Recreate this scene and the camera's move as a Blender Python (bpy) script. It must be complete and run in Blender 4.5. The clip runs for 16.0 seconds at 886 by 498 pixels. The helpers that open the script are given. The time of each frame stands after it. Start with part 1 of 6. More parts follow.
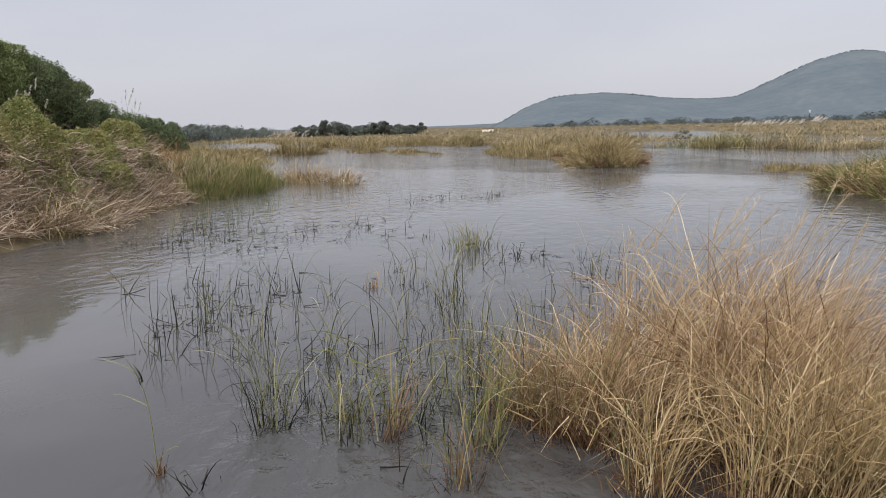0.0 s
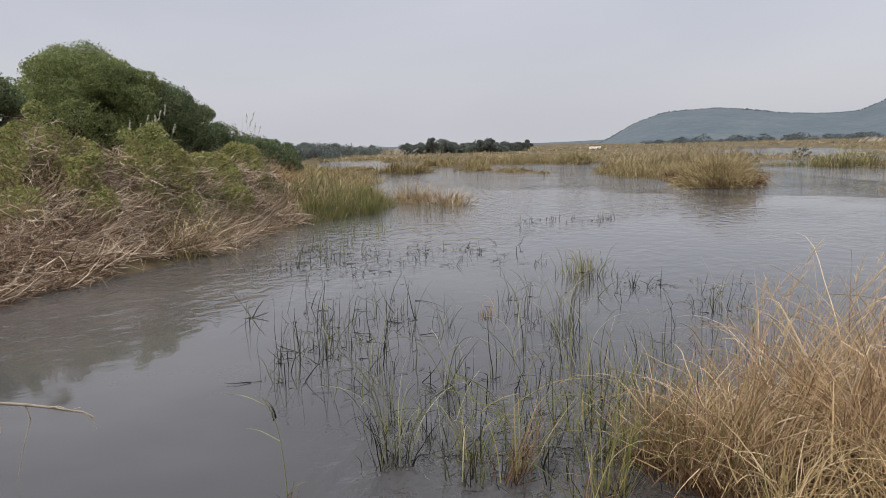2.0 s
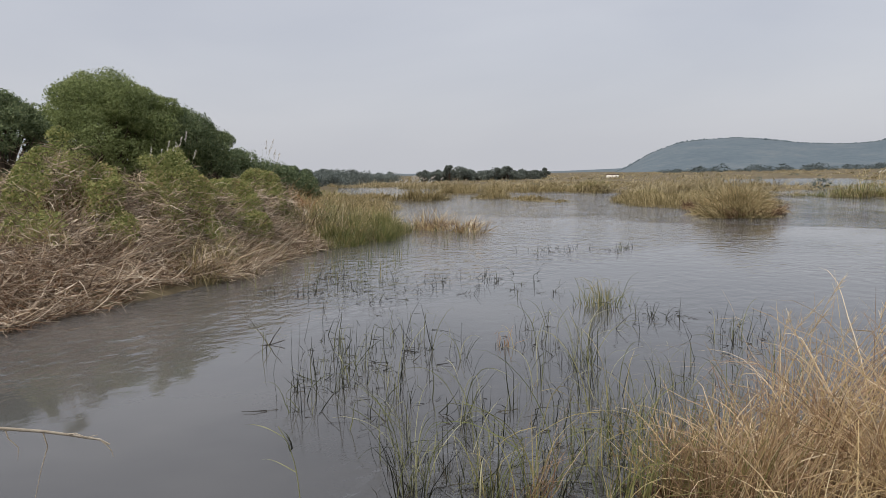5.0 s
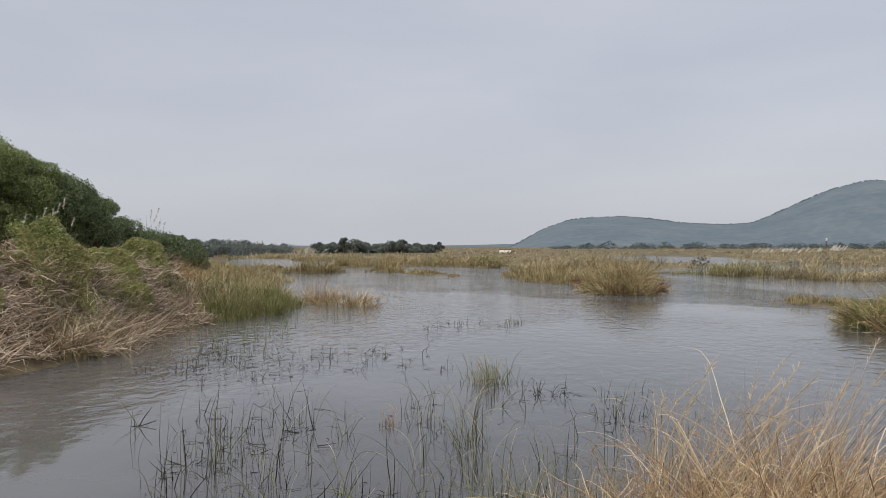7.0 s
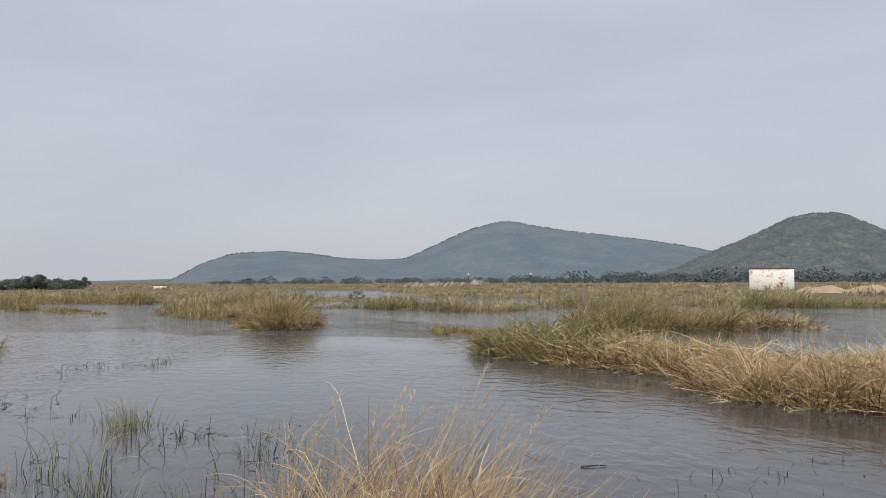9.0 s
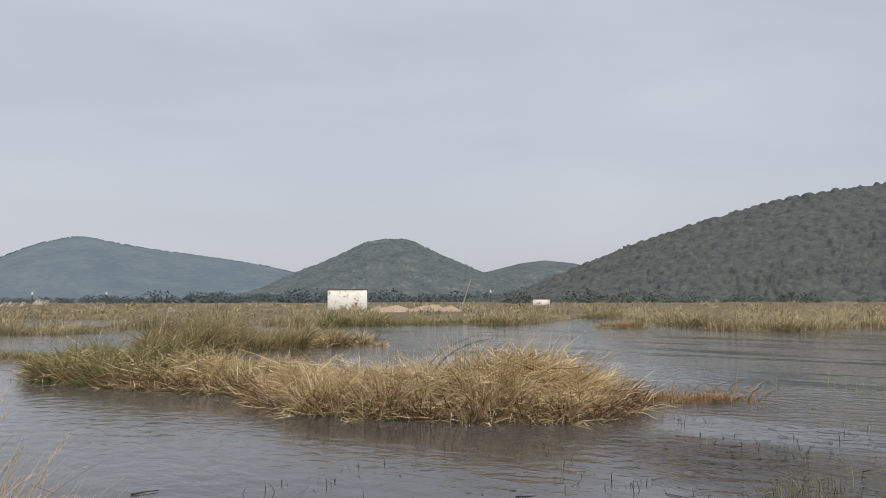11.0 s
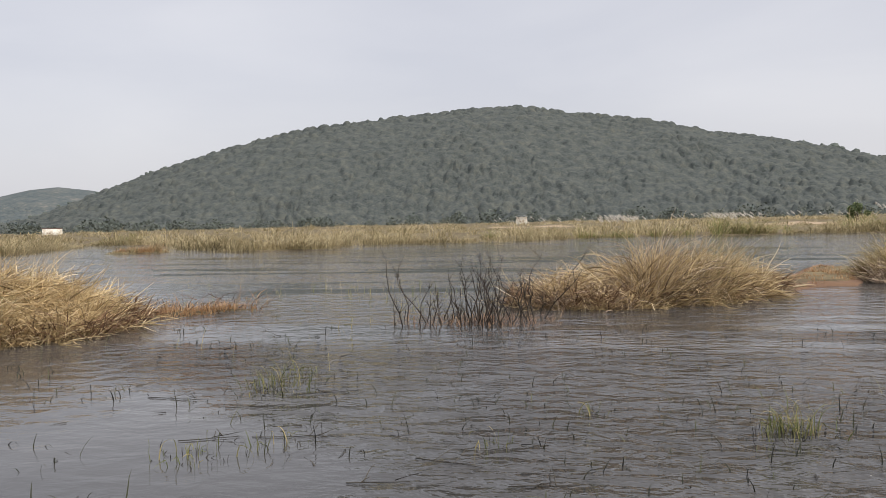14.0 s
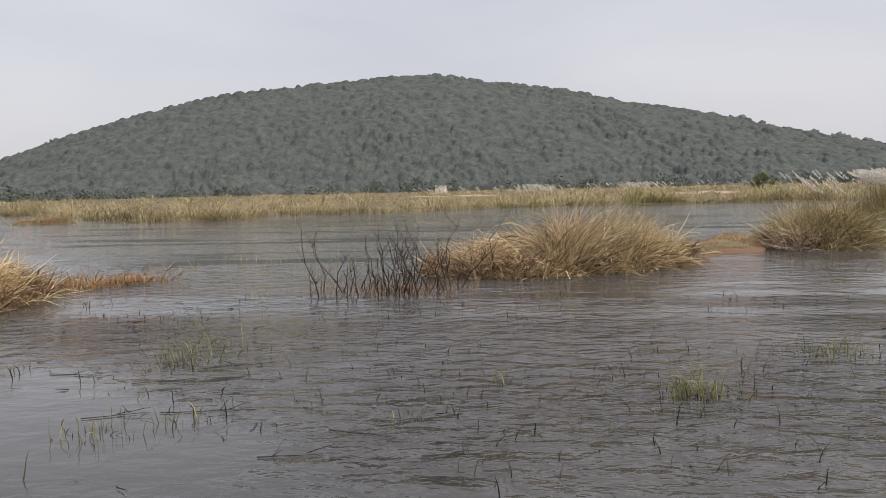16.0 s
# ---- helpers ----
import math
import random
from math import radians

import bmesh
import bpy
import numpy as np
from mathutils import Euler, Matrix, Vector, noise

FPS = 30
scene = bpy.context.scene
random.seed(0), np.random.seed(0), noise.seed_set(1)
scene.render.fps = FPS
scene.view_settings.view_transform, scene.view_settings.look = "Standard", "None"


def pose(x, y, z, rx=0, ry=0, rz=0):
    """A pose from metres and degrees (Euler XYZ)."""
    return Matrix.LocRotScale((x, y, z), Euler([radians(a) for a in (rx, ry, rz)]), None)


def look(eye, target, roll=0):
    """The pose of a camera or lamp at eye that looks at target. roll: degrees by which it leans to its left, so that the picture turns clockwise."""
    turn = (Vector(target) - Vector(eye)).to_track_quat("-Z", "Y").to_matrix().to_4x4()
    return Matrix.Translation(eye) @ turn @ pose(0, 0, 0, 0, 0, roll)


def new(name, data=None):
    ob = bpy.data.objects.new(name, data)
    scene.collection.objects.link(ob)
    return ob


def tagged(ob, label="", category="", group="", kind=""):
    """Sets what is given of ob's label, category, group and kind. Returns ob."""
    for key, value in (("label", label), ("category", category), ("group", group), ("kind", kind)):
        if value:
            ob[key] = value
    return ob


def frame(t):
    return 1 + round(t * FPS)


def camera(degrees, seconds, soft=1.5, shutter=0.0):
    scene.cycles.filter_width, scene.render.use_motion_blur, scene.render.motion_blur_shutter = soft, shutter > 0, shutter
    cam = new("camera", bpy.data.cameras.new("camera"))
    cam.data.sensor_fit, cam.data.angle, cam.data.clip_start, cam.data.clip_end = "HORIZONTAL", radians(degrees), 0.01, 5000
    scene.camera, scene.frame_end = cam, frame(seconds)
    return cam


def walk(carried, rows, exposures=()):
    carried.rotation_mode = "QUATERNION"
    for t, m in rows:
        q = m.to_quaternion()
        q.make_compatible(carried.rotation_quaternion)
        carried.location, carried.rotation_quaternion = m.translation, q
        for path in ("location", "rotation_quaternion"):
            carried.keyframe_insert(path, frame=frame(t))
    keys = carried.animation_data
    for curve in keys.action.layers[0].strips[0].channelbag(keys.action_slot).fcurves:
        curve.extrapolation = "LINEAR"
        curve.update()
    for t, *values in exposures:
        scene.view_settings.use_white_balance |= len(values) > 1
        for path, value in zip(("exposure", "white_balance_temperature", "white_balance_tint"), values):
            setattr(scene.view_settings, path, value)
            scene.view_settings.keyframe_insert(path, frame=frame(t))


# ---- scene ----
cam = camera(55.5, 16.0, soft=0.65)
PATH = [
    (0, (-0.008, 1.502, 1.875), (-0.119, 3.478, 1.589), -1.4),
    (0.5, (-0.101, 1.468, 1.928), (-0.402, 3.426, 1.653), -1.5),
    (1, (-0.113, 1.465, 2.001), (-0.434, 3.42, 1.733), -1.6),
    (1.5, (-0.12, 1.51, 2.025), (-0.458, 3.465, 1.771), -1.6),
    (2, (-0.134, 1.496, 2.032), (-0.49, 3.45, 1.791), -1.6),
    (2.5, (-0.147, 1.465, 2.045), (-0.52, 3.417, 1.815), -1.5),
    (3, (-0.167, 1.436, 2.046), (-0.555, 3.386, 1.83), -1.5),
    (3.5, (-0.184, 1.433, 2.054), (-0.584, 3.383, 1.852), -1.3),
    (6, (-0.118, 1.598, 2.059), (-0.49, 3.559, 1.941), -0.6),
    (6.5, (-0.098, 1.637, 2.071), (-0.363, 3.619, 2.012), -0.2),
    (7, (-0.066, 1.654, 2.08), (-0.213, 3.649, 2.074), -0.1),
    (7.5, (-0.066, 1.675, 2.076), (-0.099, 3.675, 2.095), -0.2),
    (8, (-0.014, 1.694, 2.086), (0.14, 3.687, 2.142), -0.7),
    (8.5, (0.047, 1.684, 2.075), (0.411, 3.65, 2.141), -0.8),
    (9, (0.132, 1.687, 2.076), (0.767, 3.581, 2.15), -0.3),
    (9.2, (0.153, 1.676, 2.072), (0.892, 3.532, 2.157), -0.1),
    (11.3, (0.396, 1.5, 2.043), (1.961, 2.737, 2.175), -0.6),
    (11.5, (0.429, 1.477, 2.041), (2.08, 2.597, 2.187), -1.0),
    (12, (0.537, 1.384, 2.01), (2.362, 2.183, 2.186), -2.3),
    (12.5, (0.64, 1.336, 1.94), (2.541, 1.939, 2.084), -1.8),
    (13, (0.725, 1.313, 1.847), (2.652, 1.839, 1.943), -1.5),
    (13.5, (0.801, 1.285, 1.731), (2.749, 1.74, 1.712), -1.4),
    (14, (0.826, 1.298, 1.717), (2.778, 1.728, 1.649), -1.3),
    (14.5, (0.844, 1.299, 1.74), (2.793, 1.74, 1.654), -1.2),
    (15, (0.925, 1.168, 1.735), (2.898, 1.469, 1.612), -1.5),
    (15.5, (0.912, 1.169, 1.734), (2.892, 1.411, 1.597), -1.4),
    (16, (0.896, 1.259, 1.714), (2.876, 1.503, 1.569), -1.3),
]
walk(cam, [(t, look(eye, target, roll)) for t, eye, target, roll in PATH],
     [(0.0, 0.17, 6450, 14), (1.5, 0.08, 6480, 14), (3.5, 0.06, 6500, 13), (7.0, 0.0, 6400, 11.5), (9.2, 0.0, 6380, 11.5), (11.5, 0.03, 6400, 11.5), (13.0, 0.08, 6530, 12), (14.0, 0.31, 6660, 13.0), (14.6, 0.26, 6680, 13.5), (15.2, 0.22, 6680, 13.5), (16.0, 0.25, 6690, 13.5)])

# ---------------------------------------------------------------- world, sun
SUN_EL, SUN_AZ = 48.0, 212.0
world = bpy.data.worlds.new("overcast_sky")
scene.world = world
world.use_nodes = True
wn, wl = world.node_tree.nodes, world.node_tree.links
wn.clear()
w_out = wn.new("ShaderNodeOutputWorld")
w_sky = wn.new("ShaderNodeTexSky")
w_sky.sky_type = "NISHITA"
w_sky.sun_disc = False
w_sky.sun_elevation = radians(SUN_EL)
w_sky.sun_rotation = radians(SUN_AZ)
w_sky.dust_density = 4.0
w_bg1 = wn.new("ShaderNodeBackground")
w_bg1.inputs[1].default_value = 0.02
w_bg2 = wn.new("ShaderNodeBackground")
w_bg2.inputs[1].default_value = 1.0
w_add = wn.new("ShaderNodeAddShader")
w_tc = wn.new("ShaderNodeTexCoord")
w_sep = wn.new("ShaderNodeSeparateXYZ")
w_map = wn.new("ShaderNodeMapping")
w_map.inputs["Scale"].default_value = (1.0, 1.3, 4.5)
w_map.inputs["Rotation"].default_value = (0.25, 0.1, 0.6)
w_noise = wn.new("ShaderNodeTexNoise")
w_noise.inputs["Scale"].default_value = 1.7
w_noise.inputs["Detail"].default_value = 5.0
w_noise.inputs["Roughness"].default_value = 0.48
w_noise.inputs["Distortion"].default_value = 0.35
w_ramp = wn.new("ShaderNodeValToRGB")
w_ramp.color_ramp.elements[0].position = 0.38
w_ramp.color_ramp.elements[0].color = (0.455, 0.475, 0.520, 1)
w_ramp.color_ramp.elements[1].position = 0.72
w_ramp.color_ramp.elements[1].color = (0.530, 0.546, 0.578, 1)
w_up = wn.new("ShaderNodeMapRange")
w_up.inputs["From Min"].default_value = 0.30
w_up.inputs["From Max"].default_value = 0.95
w_up.inputs["To Min"].default_value = 1.0
w_up.inputs["To Max"].default_value = 1.9
w_low = wn.new("ShaderNodeMapRange")
w_low.inputs["From Min"].default_value = 0.0
w_low.inputs["From Max"].default_value = 0.16
w_low.inputs["To Min"].default_value = 0.55
w_low.inputs["To Max"].default_value = 0.0
w_mix = wn.new("ShaderNodeMix")
w_mix.data_type = "RGBA"
w_mix.inputs["B"].default_value = (0.520, 0.532, 0.555, 1)
w_mul = wn.new("ShaderNodeVectorMath")
w_mul.operation = "SCALE"
wl.new(w_tc.outputs["Generated"], w_map.inputs[0])
wl.new(w_tc.outputs["Generated"], w_sep.inputs[0])
wl.new(w_map.outputs[0], w_noise.inputs["Vector"])
wl.new(w_noise.outputs["Fac"], w_ramp.inputs[0])
wl.new(w_sep.outputs["Z"], w_up.inputs["Value"])
wl.new(w_sep.outputs["Z"], w_low.inputs["Value"])
wl.new(w_ramp.outputs[0], w_mix.inputs["A"])
wl.new(w_low.outputs[0], w_mix.inputs["Factor"])
wl.new(w_mix.outputs["Result"], w_mul.inputs[0])
wl.new(w_up.outputs[0], w_mul.inputs["Scale"])
wl.new(w_mul.outputs[0], w_bg2.inputs[0])
wl.new(w_sky.outputs[0], w_bg1.inputs[0])
wl.new(w_bg1.outputs[0], w_add.inputs[0])
wl.new(w_bg2.outputs[0], w_add.inputs[1])
wl.new(w_add.outputs[0], w_out.inputs[0])

sun_data = bpy.data.lights.new("sun", "SUN")
sun_data.energy = 2.2
sun_data.angle = radians(14)
sun_data.color = (1.0, 0.95, 0.86)
sun = new("sun", sun_data)
sa, se = radians(SUN_AZ), radians(SUN_EL)
sun.matrix_world = look((math.sin(sa) * 60 * math.cos(se), math.cos(sa) * 60 * math.cos(se), 60 * math.sin(se)), (0, 0, 0))

# ---------------------------------------------------------------- materials


def base_mat(name, rough=0.8, spec=0.25):
    m = bpy.data.materials.new(name)
    m.use_nodes = True
    n, l = m.node_tree.nodes, m.node_tree.links
    b = n["Principled BSDF"]
    b.inputs["Roughness"].default_value = rough
    b.inputs["Specular IOR Level"].default_value = spec
    return m, n, l, b


def set_ramp(r, cols, lo=0.0, hi=1.0):
    e = r.color_ramp.elements
    while len(e) < len(cols):
        e.new(0.5)
    for i, c in enumerate(cols):
        e[i].position = lo + (hi - lo) * i / max(1, len(cols) - 1)
        e[i].color = (*c, 1)


def plant_mat(name, cols, rough=0.65, glow=0.25, mottle=2.5, foot=None):
    """Blades and leaves: each its own tint, with streaks along it and some light passing through; foot: rusty base
    colour with shade painted in.
    """
    m, n, l, b = base_mat(name, rough, 0.2)
    geo = n.new("ShaderNodeNewGeometry")
    tc = n.new("ShaderNodeTexCoord")
    noi = n.new("ShaderNodeTexNoise")
    noi.inputs["Scale"].default_value = mottle
    noi.inputs["Detail"].default_value = 3
    add = n.new("ShaderNodeMath")
    add.operation = "MULTIPLY_ADD"
    add.inputs[1].default_value = 0.75
    sub = n.new("ShaderNodeMath")
    sub.operation = "MULTIPLY_ADD"
    sub.inputs[1].default_value = 0.9
    sub.inputs[2].default_value = -0.33
    ramp = n.new("ShaderNodeValToRGB")
    set_ramp(ramp, cols)
    l.new(tc.outputs["Object"], noi.inputs["Vector"])
    l.new(noi.outputs["Fac"], sub.inputs[0])
    l.new(geo.outputs["Random Per Island"], add.inputs[0])
    l.new(sub.outputs[0], add.inputs[2])
    l.new(add.outputs[0], ramp.inputs[0])
    tint = ramp.outputs[0]
    # rusty base tint, darkened as painted shade and fading out upwards
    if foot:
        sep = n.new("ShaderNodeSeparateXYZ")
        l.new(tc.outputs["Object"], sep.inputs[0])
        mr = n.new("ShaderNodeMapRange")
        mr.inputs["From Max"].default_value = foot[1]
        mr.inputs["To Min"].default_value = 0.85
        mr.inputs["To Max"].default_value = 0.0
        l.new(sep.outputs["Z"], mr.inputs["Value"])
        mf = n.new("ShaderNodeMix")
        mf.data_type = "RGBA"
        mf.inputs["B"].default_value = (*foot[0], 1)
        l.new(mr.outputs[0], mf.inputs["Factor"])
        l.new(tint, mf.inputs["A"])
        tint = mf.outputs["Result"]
    l.new(tint, b.inputs["Base Color"])
    tr = n.new("ShaderNodeBsdfTranslucent")
    l.new(tint, tr.inputs["Color"])
    mix = n.new("ShaderNodeMixShader")
    mix.inputs[0].default_value = glow
    l.new(b.outputs[0], mix.inputs[1])
    l.new(tr.outputs[0], mix.inputs[2])
    l.new(mix.outputs[0], n["Material Output"].inputs["Surface"])
    return m


def surface_mat(name, cols, scale, rough=0.9, bump=0.3, dist=0.05, fine=9.0, lo=0.3, hi=0.7):
    """Earth, sand, plaster, bark: two scales of noise in colour and relief."""
    m, n, l, b = base_mat(name, rough, 0.2)
    tc = n.new("ShaderNodeTexCoord")
    n1 = n.new("ShaderNodeTexNoise")
    n1.inputs["Scale"].default_value = scale
    n1.inputs["Detail"].default_value = 6
    n2 = n.new("ShaderNodeTexNoise")
    n2.inputs["Scale"].default_value = scale * fine
    n2.inputs["Detail"].default_value = 4
    mx = n.new("ShaderNodeMath")
    mx.operation = "MULTIPLY_ADD"
    mx.inputs[1].default_value = 0.45
    mm = n.new("ShaderNodeMath")
    mm.operation = "MULTIPLY"
    mm.inputs[1].default_value = 0.55
    ramp = n.new("ShaderNodeValToRGB")
    set_ramp(ramp, cols, lo, hi)
    bp = n.new("ShaderNodeBump")
    bp.inputs["Strength"].default_value = bump
    bp.inputs["Distance"].default_value = dist
    l.new(tc.outputs["Object"], n1.inputs["Vector"])
    l.new(tc.outputs["Object"], n2.inputs["Vector"])
    l.new(n1.outputs["Fac"], mm.inputs[0])
    l.new(n2.outputs["Fac"], mx.inputs[0])
    l.new(mm.outputs[0], mx.inputs[2])
    l.new(mx.outputs[0], ramp.inputs[0])
    l.new(mx.outputs[0], bp.inputs["Height"])
    l.new(ramp.outputs[0], b.inputs["Base Color"])
    l.new(bp.outputs[0], b.inputs["Normal"])
    return m


def water_mat():
    """Muddy river water: brown silt below a wavy, mirror-like surface; choppier where it runs shallow over weed."""
    m, n, l, b = base_mat("muddy_water", 0.05, 0.5)
    b.inputs["IOR"].default_value = 1.33
    tc = n.new("ShaderNodeTexCoord")
    silt = n.new("ShaderNodeTexNoise")
    silt.inputs["Scale"].default_value = 0.28
    silt.inputs["Detail"].default_value = 4
    ramp = n.new("ShaderNodeValToRGB")
    set_ramp(ramp, [(0.044, 0.043, 0.042), (0.068, 0.066, 0.064), (0.118, 0.113, 0.107)], 0.2, 0.9)
    l.new(tc.outputs["Object"], silt.inputs["Vector"])
    sx = n.new("ShaderNodeSeparateXYZ")
    l.new(tc.outputs["Object"], sx.inputs[0])
    murk = n.new("ShaderNodeMapRange")
    murk.inputs["From Min"].default_value = -4.5
    murk.inputs["From Max"].default_value = 0.5
    murk.inputs["To Min"].default_value = 0.22
    murk.inputs["To Max"].default_value = -0.04
    l.new(sx.outputs["X"], murk.inputs["Value"])
    both = n.new("ShaderNodeMath")
    both.operation = "ADD"
    l.new(silt.outputs["Fac"], both.inputs[0])
    l.new(murk.outputs[0], both.inputs[1])
    l.new(both.outputs[0], ramp.inputs[0])
    l.new(ramp.outputs[0], b.inputs["Base Color"])

    def waves(scale, stretch, turn, detail, dist):
        mp = n.new("ShaderNodeMapping")
        mp.inputs["Rotation"].default_value = (0, 0, radians(turn))
        mp.inputs["Scale"].default_value = (1, stretch, 1)
        no = n.new("ShaderNodeTexNoise")
        no.inputs["Scale"].default_value = scale
        no.inputs["Detail"].default_value = detail
        no.inputs["Distortion"].default_value = dist
        l.new(tc.outputs["Object"], mp.inputs[0])
        l.new(mp.outputs[0], no.inputs["Vector"])
        return no.outputs["Fac"]
    chop = waves(3.4, 0.62, 12, 4.0, 0.3)
    swell = waves(1.3, 0.35, 8, 2.0, 0.6)
    fine = waves(20.0, 0.5, 15, 2.0, 0.3)
    # where the water runs faster: towards +x, breaking up in patches
    sep = n.new("ShaderNodeSeparateXYZ")
    l.new(tc.outputs["Object"], sep.inputs[0])
    mr = n.new("ShaderNodeMapRange")
    mr.interpolation_type = "SMOOTHSTEP"
    mr.inputs["From Min"].default_value = -4.0
    mr.inputs["From Max"].default_value = 8.0
    mr.inputs["To Min"].default_value = 0.13
    mr.inputs["To Max"].default_value = 1.0
    past = n.new("ShaderNodeMath")
    past.operation = "SUBTRACT"
    past.inputs[1].default_value = 9.0
    l.new(sep.outputs["Y"], past.inputs[0])
    pos = n.new("ShaderNodeMath")
    pos.operation = "MAXIMUM"
    pos.inputs[1].default_value = 0.0
    l.new(past.outputs[0], pos.inputs[0])
    run = n.new("ShaderNodeMath")
    run.operation = "MULTIPLY_ADD"
    run.inputs[1].default_value = 0.22
    l.new(pos.outputs[0], run.inputs[0])
    l.new(sep.outputs["X"], run.inputs[2])
    l.new(run.outputs[0], mr.inputs["Value"])
    patch = n.new("ShaderNodeTexNoise")
    patch.inputs["Scale"].default_value = 0.22
    patch.inputs["Detail"].default_value = 3
    l.new(tc.outputs["Object"], patch.inputs["Vector"])
    pr = n.new("ShaderNodeMapRange")
    pr.inputs["From Min"].default_value = 0.36
    pr.inputs["From Max"].default_value = 0.62
    pr.inputs["To Min"].default_value = 0.35
    pr.inputs["To Max"].default_value = 1.0
    l.new(patch.outputs["Fac"], pr.inputs["Value"])
    slick = waves(0.55, 0.10, 8, 4.0, 0.8)
    sr = n.new("ShaderNodeMapRange")
    sr.inputs["From Min"].default_value = 0.44
    sr.inputs["From Max"].default_value = 0.58
    sr.inputs["To Min"].default_value = 0.35
    sr.inputs["To Max"].default_value = 2.4
    l.new(slick, sr.inputs["Value"])
    # the slicks lie out in the open channel only
    sl = n.new("ShaderNodeMapRange")
    sl.interpolation_type = "SMOOTHSTEP"
    sl.inputs["From Min"].default_value = 9.0
    sl.inputs["From Max"].default_value = 13.0
    l.new(sep.outputs["X"], sl.inputs["Value"])
    s1 = n.new("ShaderNodeMath")
    s1.operation = "SUBTRACT"
    s1.inputs[1].default_value = 0.85
    l.new(sr.outputs[0], s1.inputs[0])
    s2 = n.new("ShaderNodeMath")
    s2.operation = "MULTIPLY_ADD"
    s2.inputs[2].default_value = 0.85
    l.new(s1.outputs[0], s2.inputs[0])
    l.new(sl.outputs[0], s2.inputs[1])
    sr = s2
    a0 = n.new("ShaderNodeMath")
    a0.operation = "MULTIPLY"
    l.new(mr.outputs[0], a0.inputs[0])
    l.new(pr.outputs[0], a0.inputs[1])
    # a sheltered pool lies behind a straight rim of ripples
    xy = n.new("ShaderNodeMath")
    xy.operation = "SUBTRACT"
    l.new(sep.outputs["X"], xy.inputs[0])
    l.new(sep.outputs["Y"], xy.inputs[1])
    px = n.new("ShaderNodeMath")
    px.operation = "MULTIPLY_ADD"
    px.inputs[1].default_value = 2.5
    late = n.new("ShaderNodeMath")
    late.operation = "SUBTRACT"
    late.inputs[1].default_value = 12.0
    l.new(pos.outputs[0], late.inputs[0])
    latem = n.new("ShaderNodeMath")
    latem.operation = "MAXIMUM"
    latem.inputs[1].default_value = 0.0
    l.new(late.outputs[0], latem.inputs[0])
    l.new(latem.outputs[0], px.inputs[0])
    l.new(xy.outputs[0], px.inputs[2])
    wob = n.new("ShaderNodeMath")
    wob.operation = "MULTIPLY_ADD"
    wob.inputs[1].default_value = 3.0
    l.new(patch.outputs["Fac"], wob.inputs[0])
    l.new(px.outputs[0], wob.inputs[2])
    pm = n.new("ShaderNodeMapRange")
    pm.interpolation_type = "SMOOTHSTEP"
    pm.inputs["From Min"].default_value = 3.8
    pm.inputs["From Max"].default_value = 5.4
    pm.inputs["To Min"].default_value = 0.12
    pm.inputs["To Max"].default_value = 1.0
    l.new(wob.outputs[0], pm.inputs["Value"])
    a1 = n.new("ShaderNodeMath")
    a1.operation = "MULTIPLY"
    # slower and smoother beyond the drowned shrub
    slow = n.new("ShaderNodeMapRange")
    slow.interpolation_type = "SMOOTHSTEP"
    slow.inputs["From Min"].default_value = 10.0
    slow.inputs["From Max"].default_value = 15.0
    slow.inputs["To Min"].default_value = 1.0
    slow.inputs["To Max"].default_value = 0.16
    l.new(sep.outputs["X"], slow.inputs["Value"])
    a2 = n.new("ShaderNodeMath")
    a2.operation = "MULTIPLY"
    l.new(pm.outputs[0], a2.inputs[0])
    l.new(slow.outputs[0], a2.inputs[1])
    l.new(a0.outputs[0], a1.inputs[0])
    l.new(a2.outputs[0], a1.inputs[1])
    am = n.new("ShaderNodeMath")
    am.operation = "MULTIPLY"
    l.new(a1.outputs[0], am.inputs[0])
    l.new(sr.outputs[0], am.inputs[1])
    # small wavelets nibble at the overgrown bank
    lap = n.new("ShaderNodeMath")
    lap.operation = "MULTIPLY_ADD"
    lap.inputs[1].default_value = -2.0
    l.new(sep.outputs["X"], lap.inputs[0])
    l.new(sep.outputs["Y"], lap.inputs[2])
    lm = n.new("ShaderNodeMapRange")
    lm.interpolation_type = "SMOOTHSTEP"
    lm.inputs["From Min"].default_value = 18.0
    lm.inputs["From Max"].default_value = 25.0
    lm.inputs["To Max"].default_value = 0.15
    l.new(lap.outputs[0], lm.inputs["Value"])
    am2 = n.new("ShaderNodeMath")
    am2.operation = "MAXIMUM"
    l.new(am.outputs[0], am2.inputs[0])
    l.new(lm.outputs[0], am2.inputs[1])
    am = am2
    # wavelets where the current runs through the near rushes
    near = n.new("ShaderNodeVectorMath")
    near.operation = "DISTANCE"
    near.inputs[1].default_value = (0.0, 6.5, 0.0)
    l.new(tc.outputs["Object"], near.inputs[0])
    nm = n.new("ShaderNodeMapRange")
    nm.interpolation_type = "SMOOTHSTEP"
    nm.inputs["From Min"].default_value = 0.8
    nm.inputs["From Max"].default_value = 2.6
    nm.inputs["To Min"].default_value = 0.34
    nm.inputs["To Max"].default_value = 0.0
    l.new(near.outputs["Value"], nm.inputs["Value"])
    am3 = n.new("ShaderNodeMath")
    am3.operation = "MAXIMUM"
    l.new(am.outputs[0], am3.inputs[0])
    l.new(nm.outputs[0], am3.inputs[1])
    am = am3
    last = None
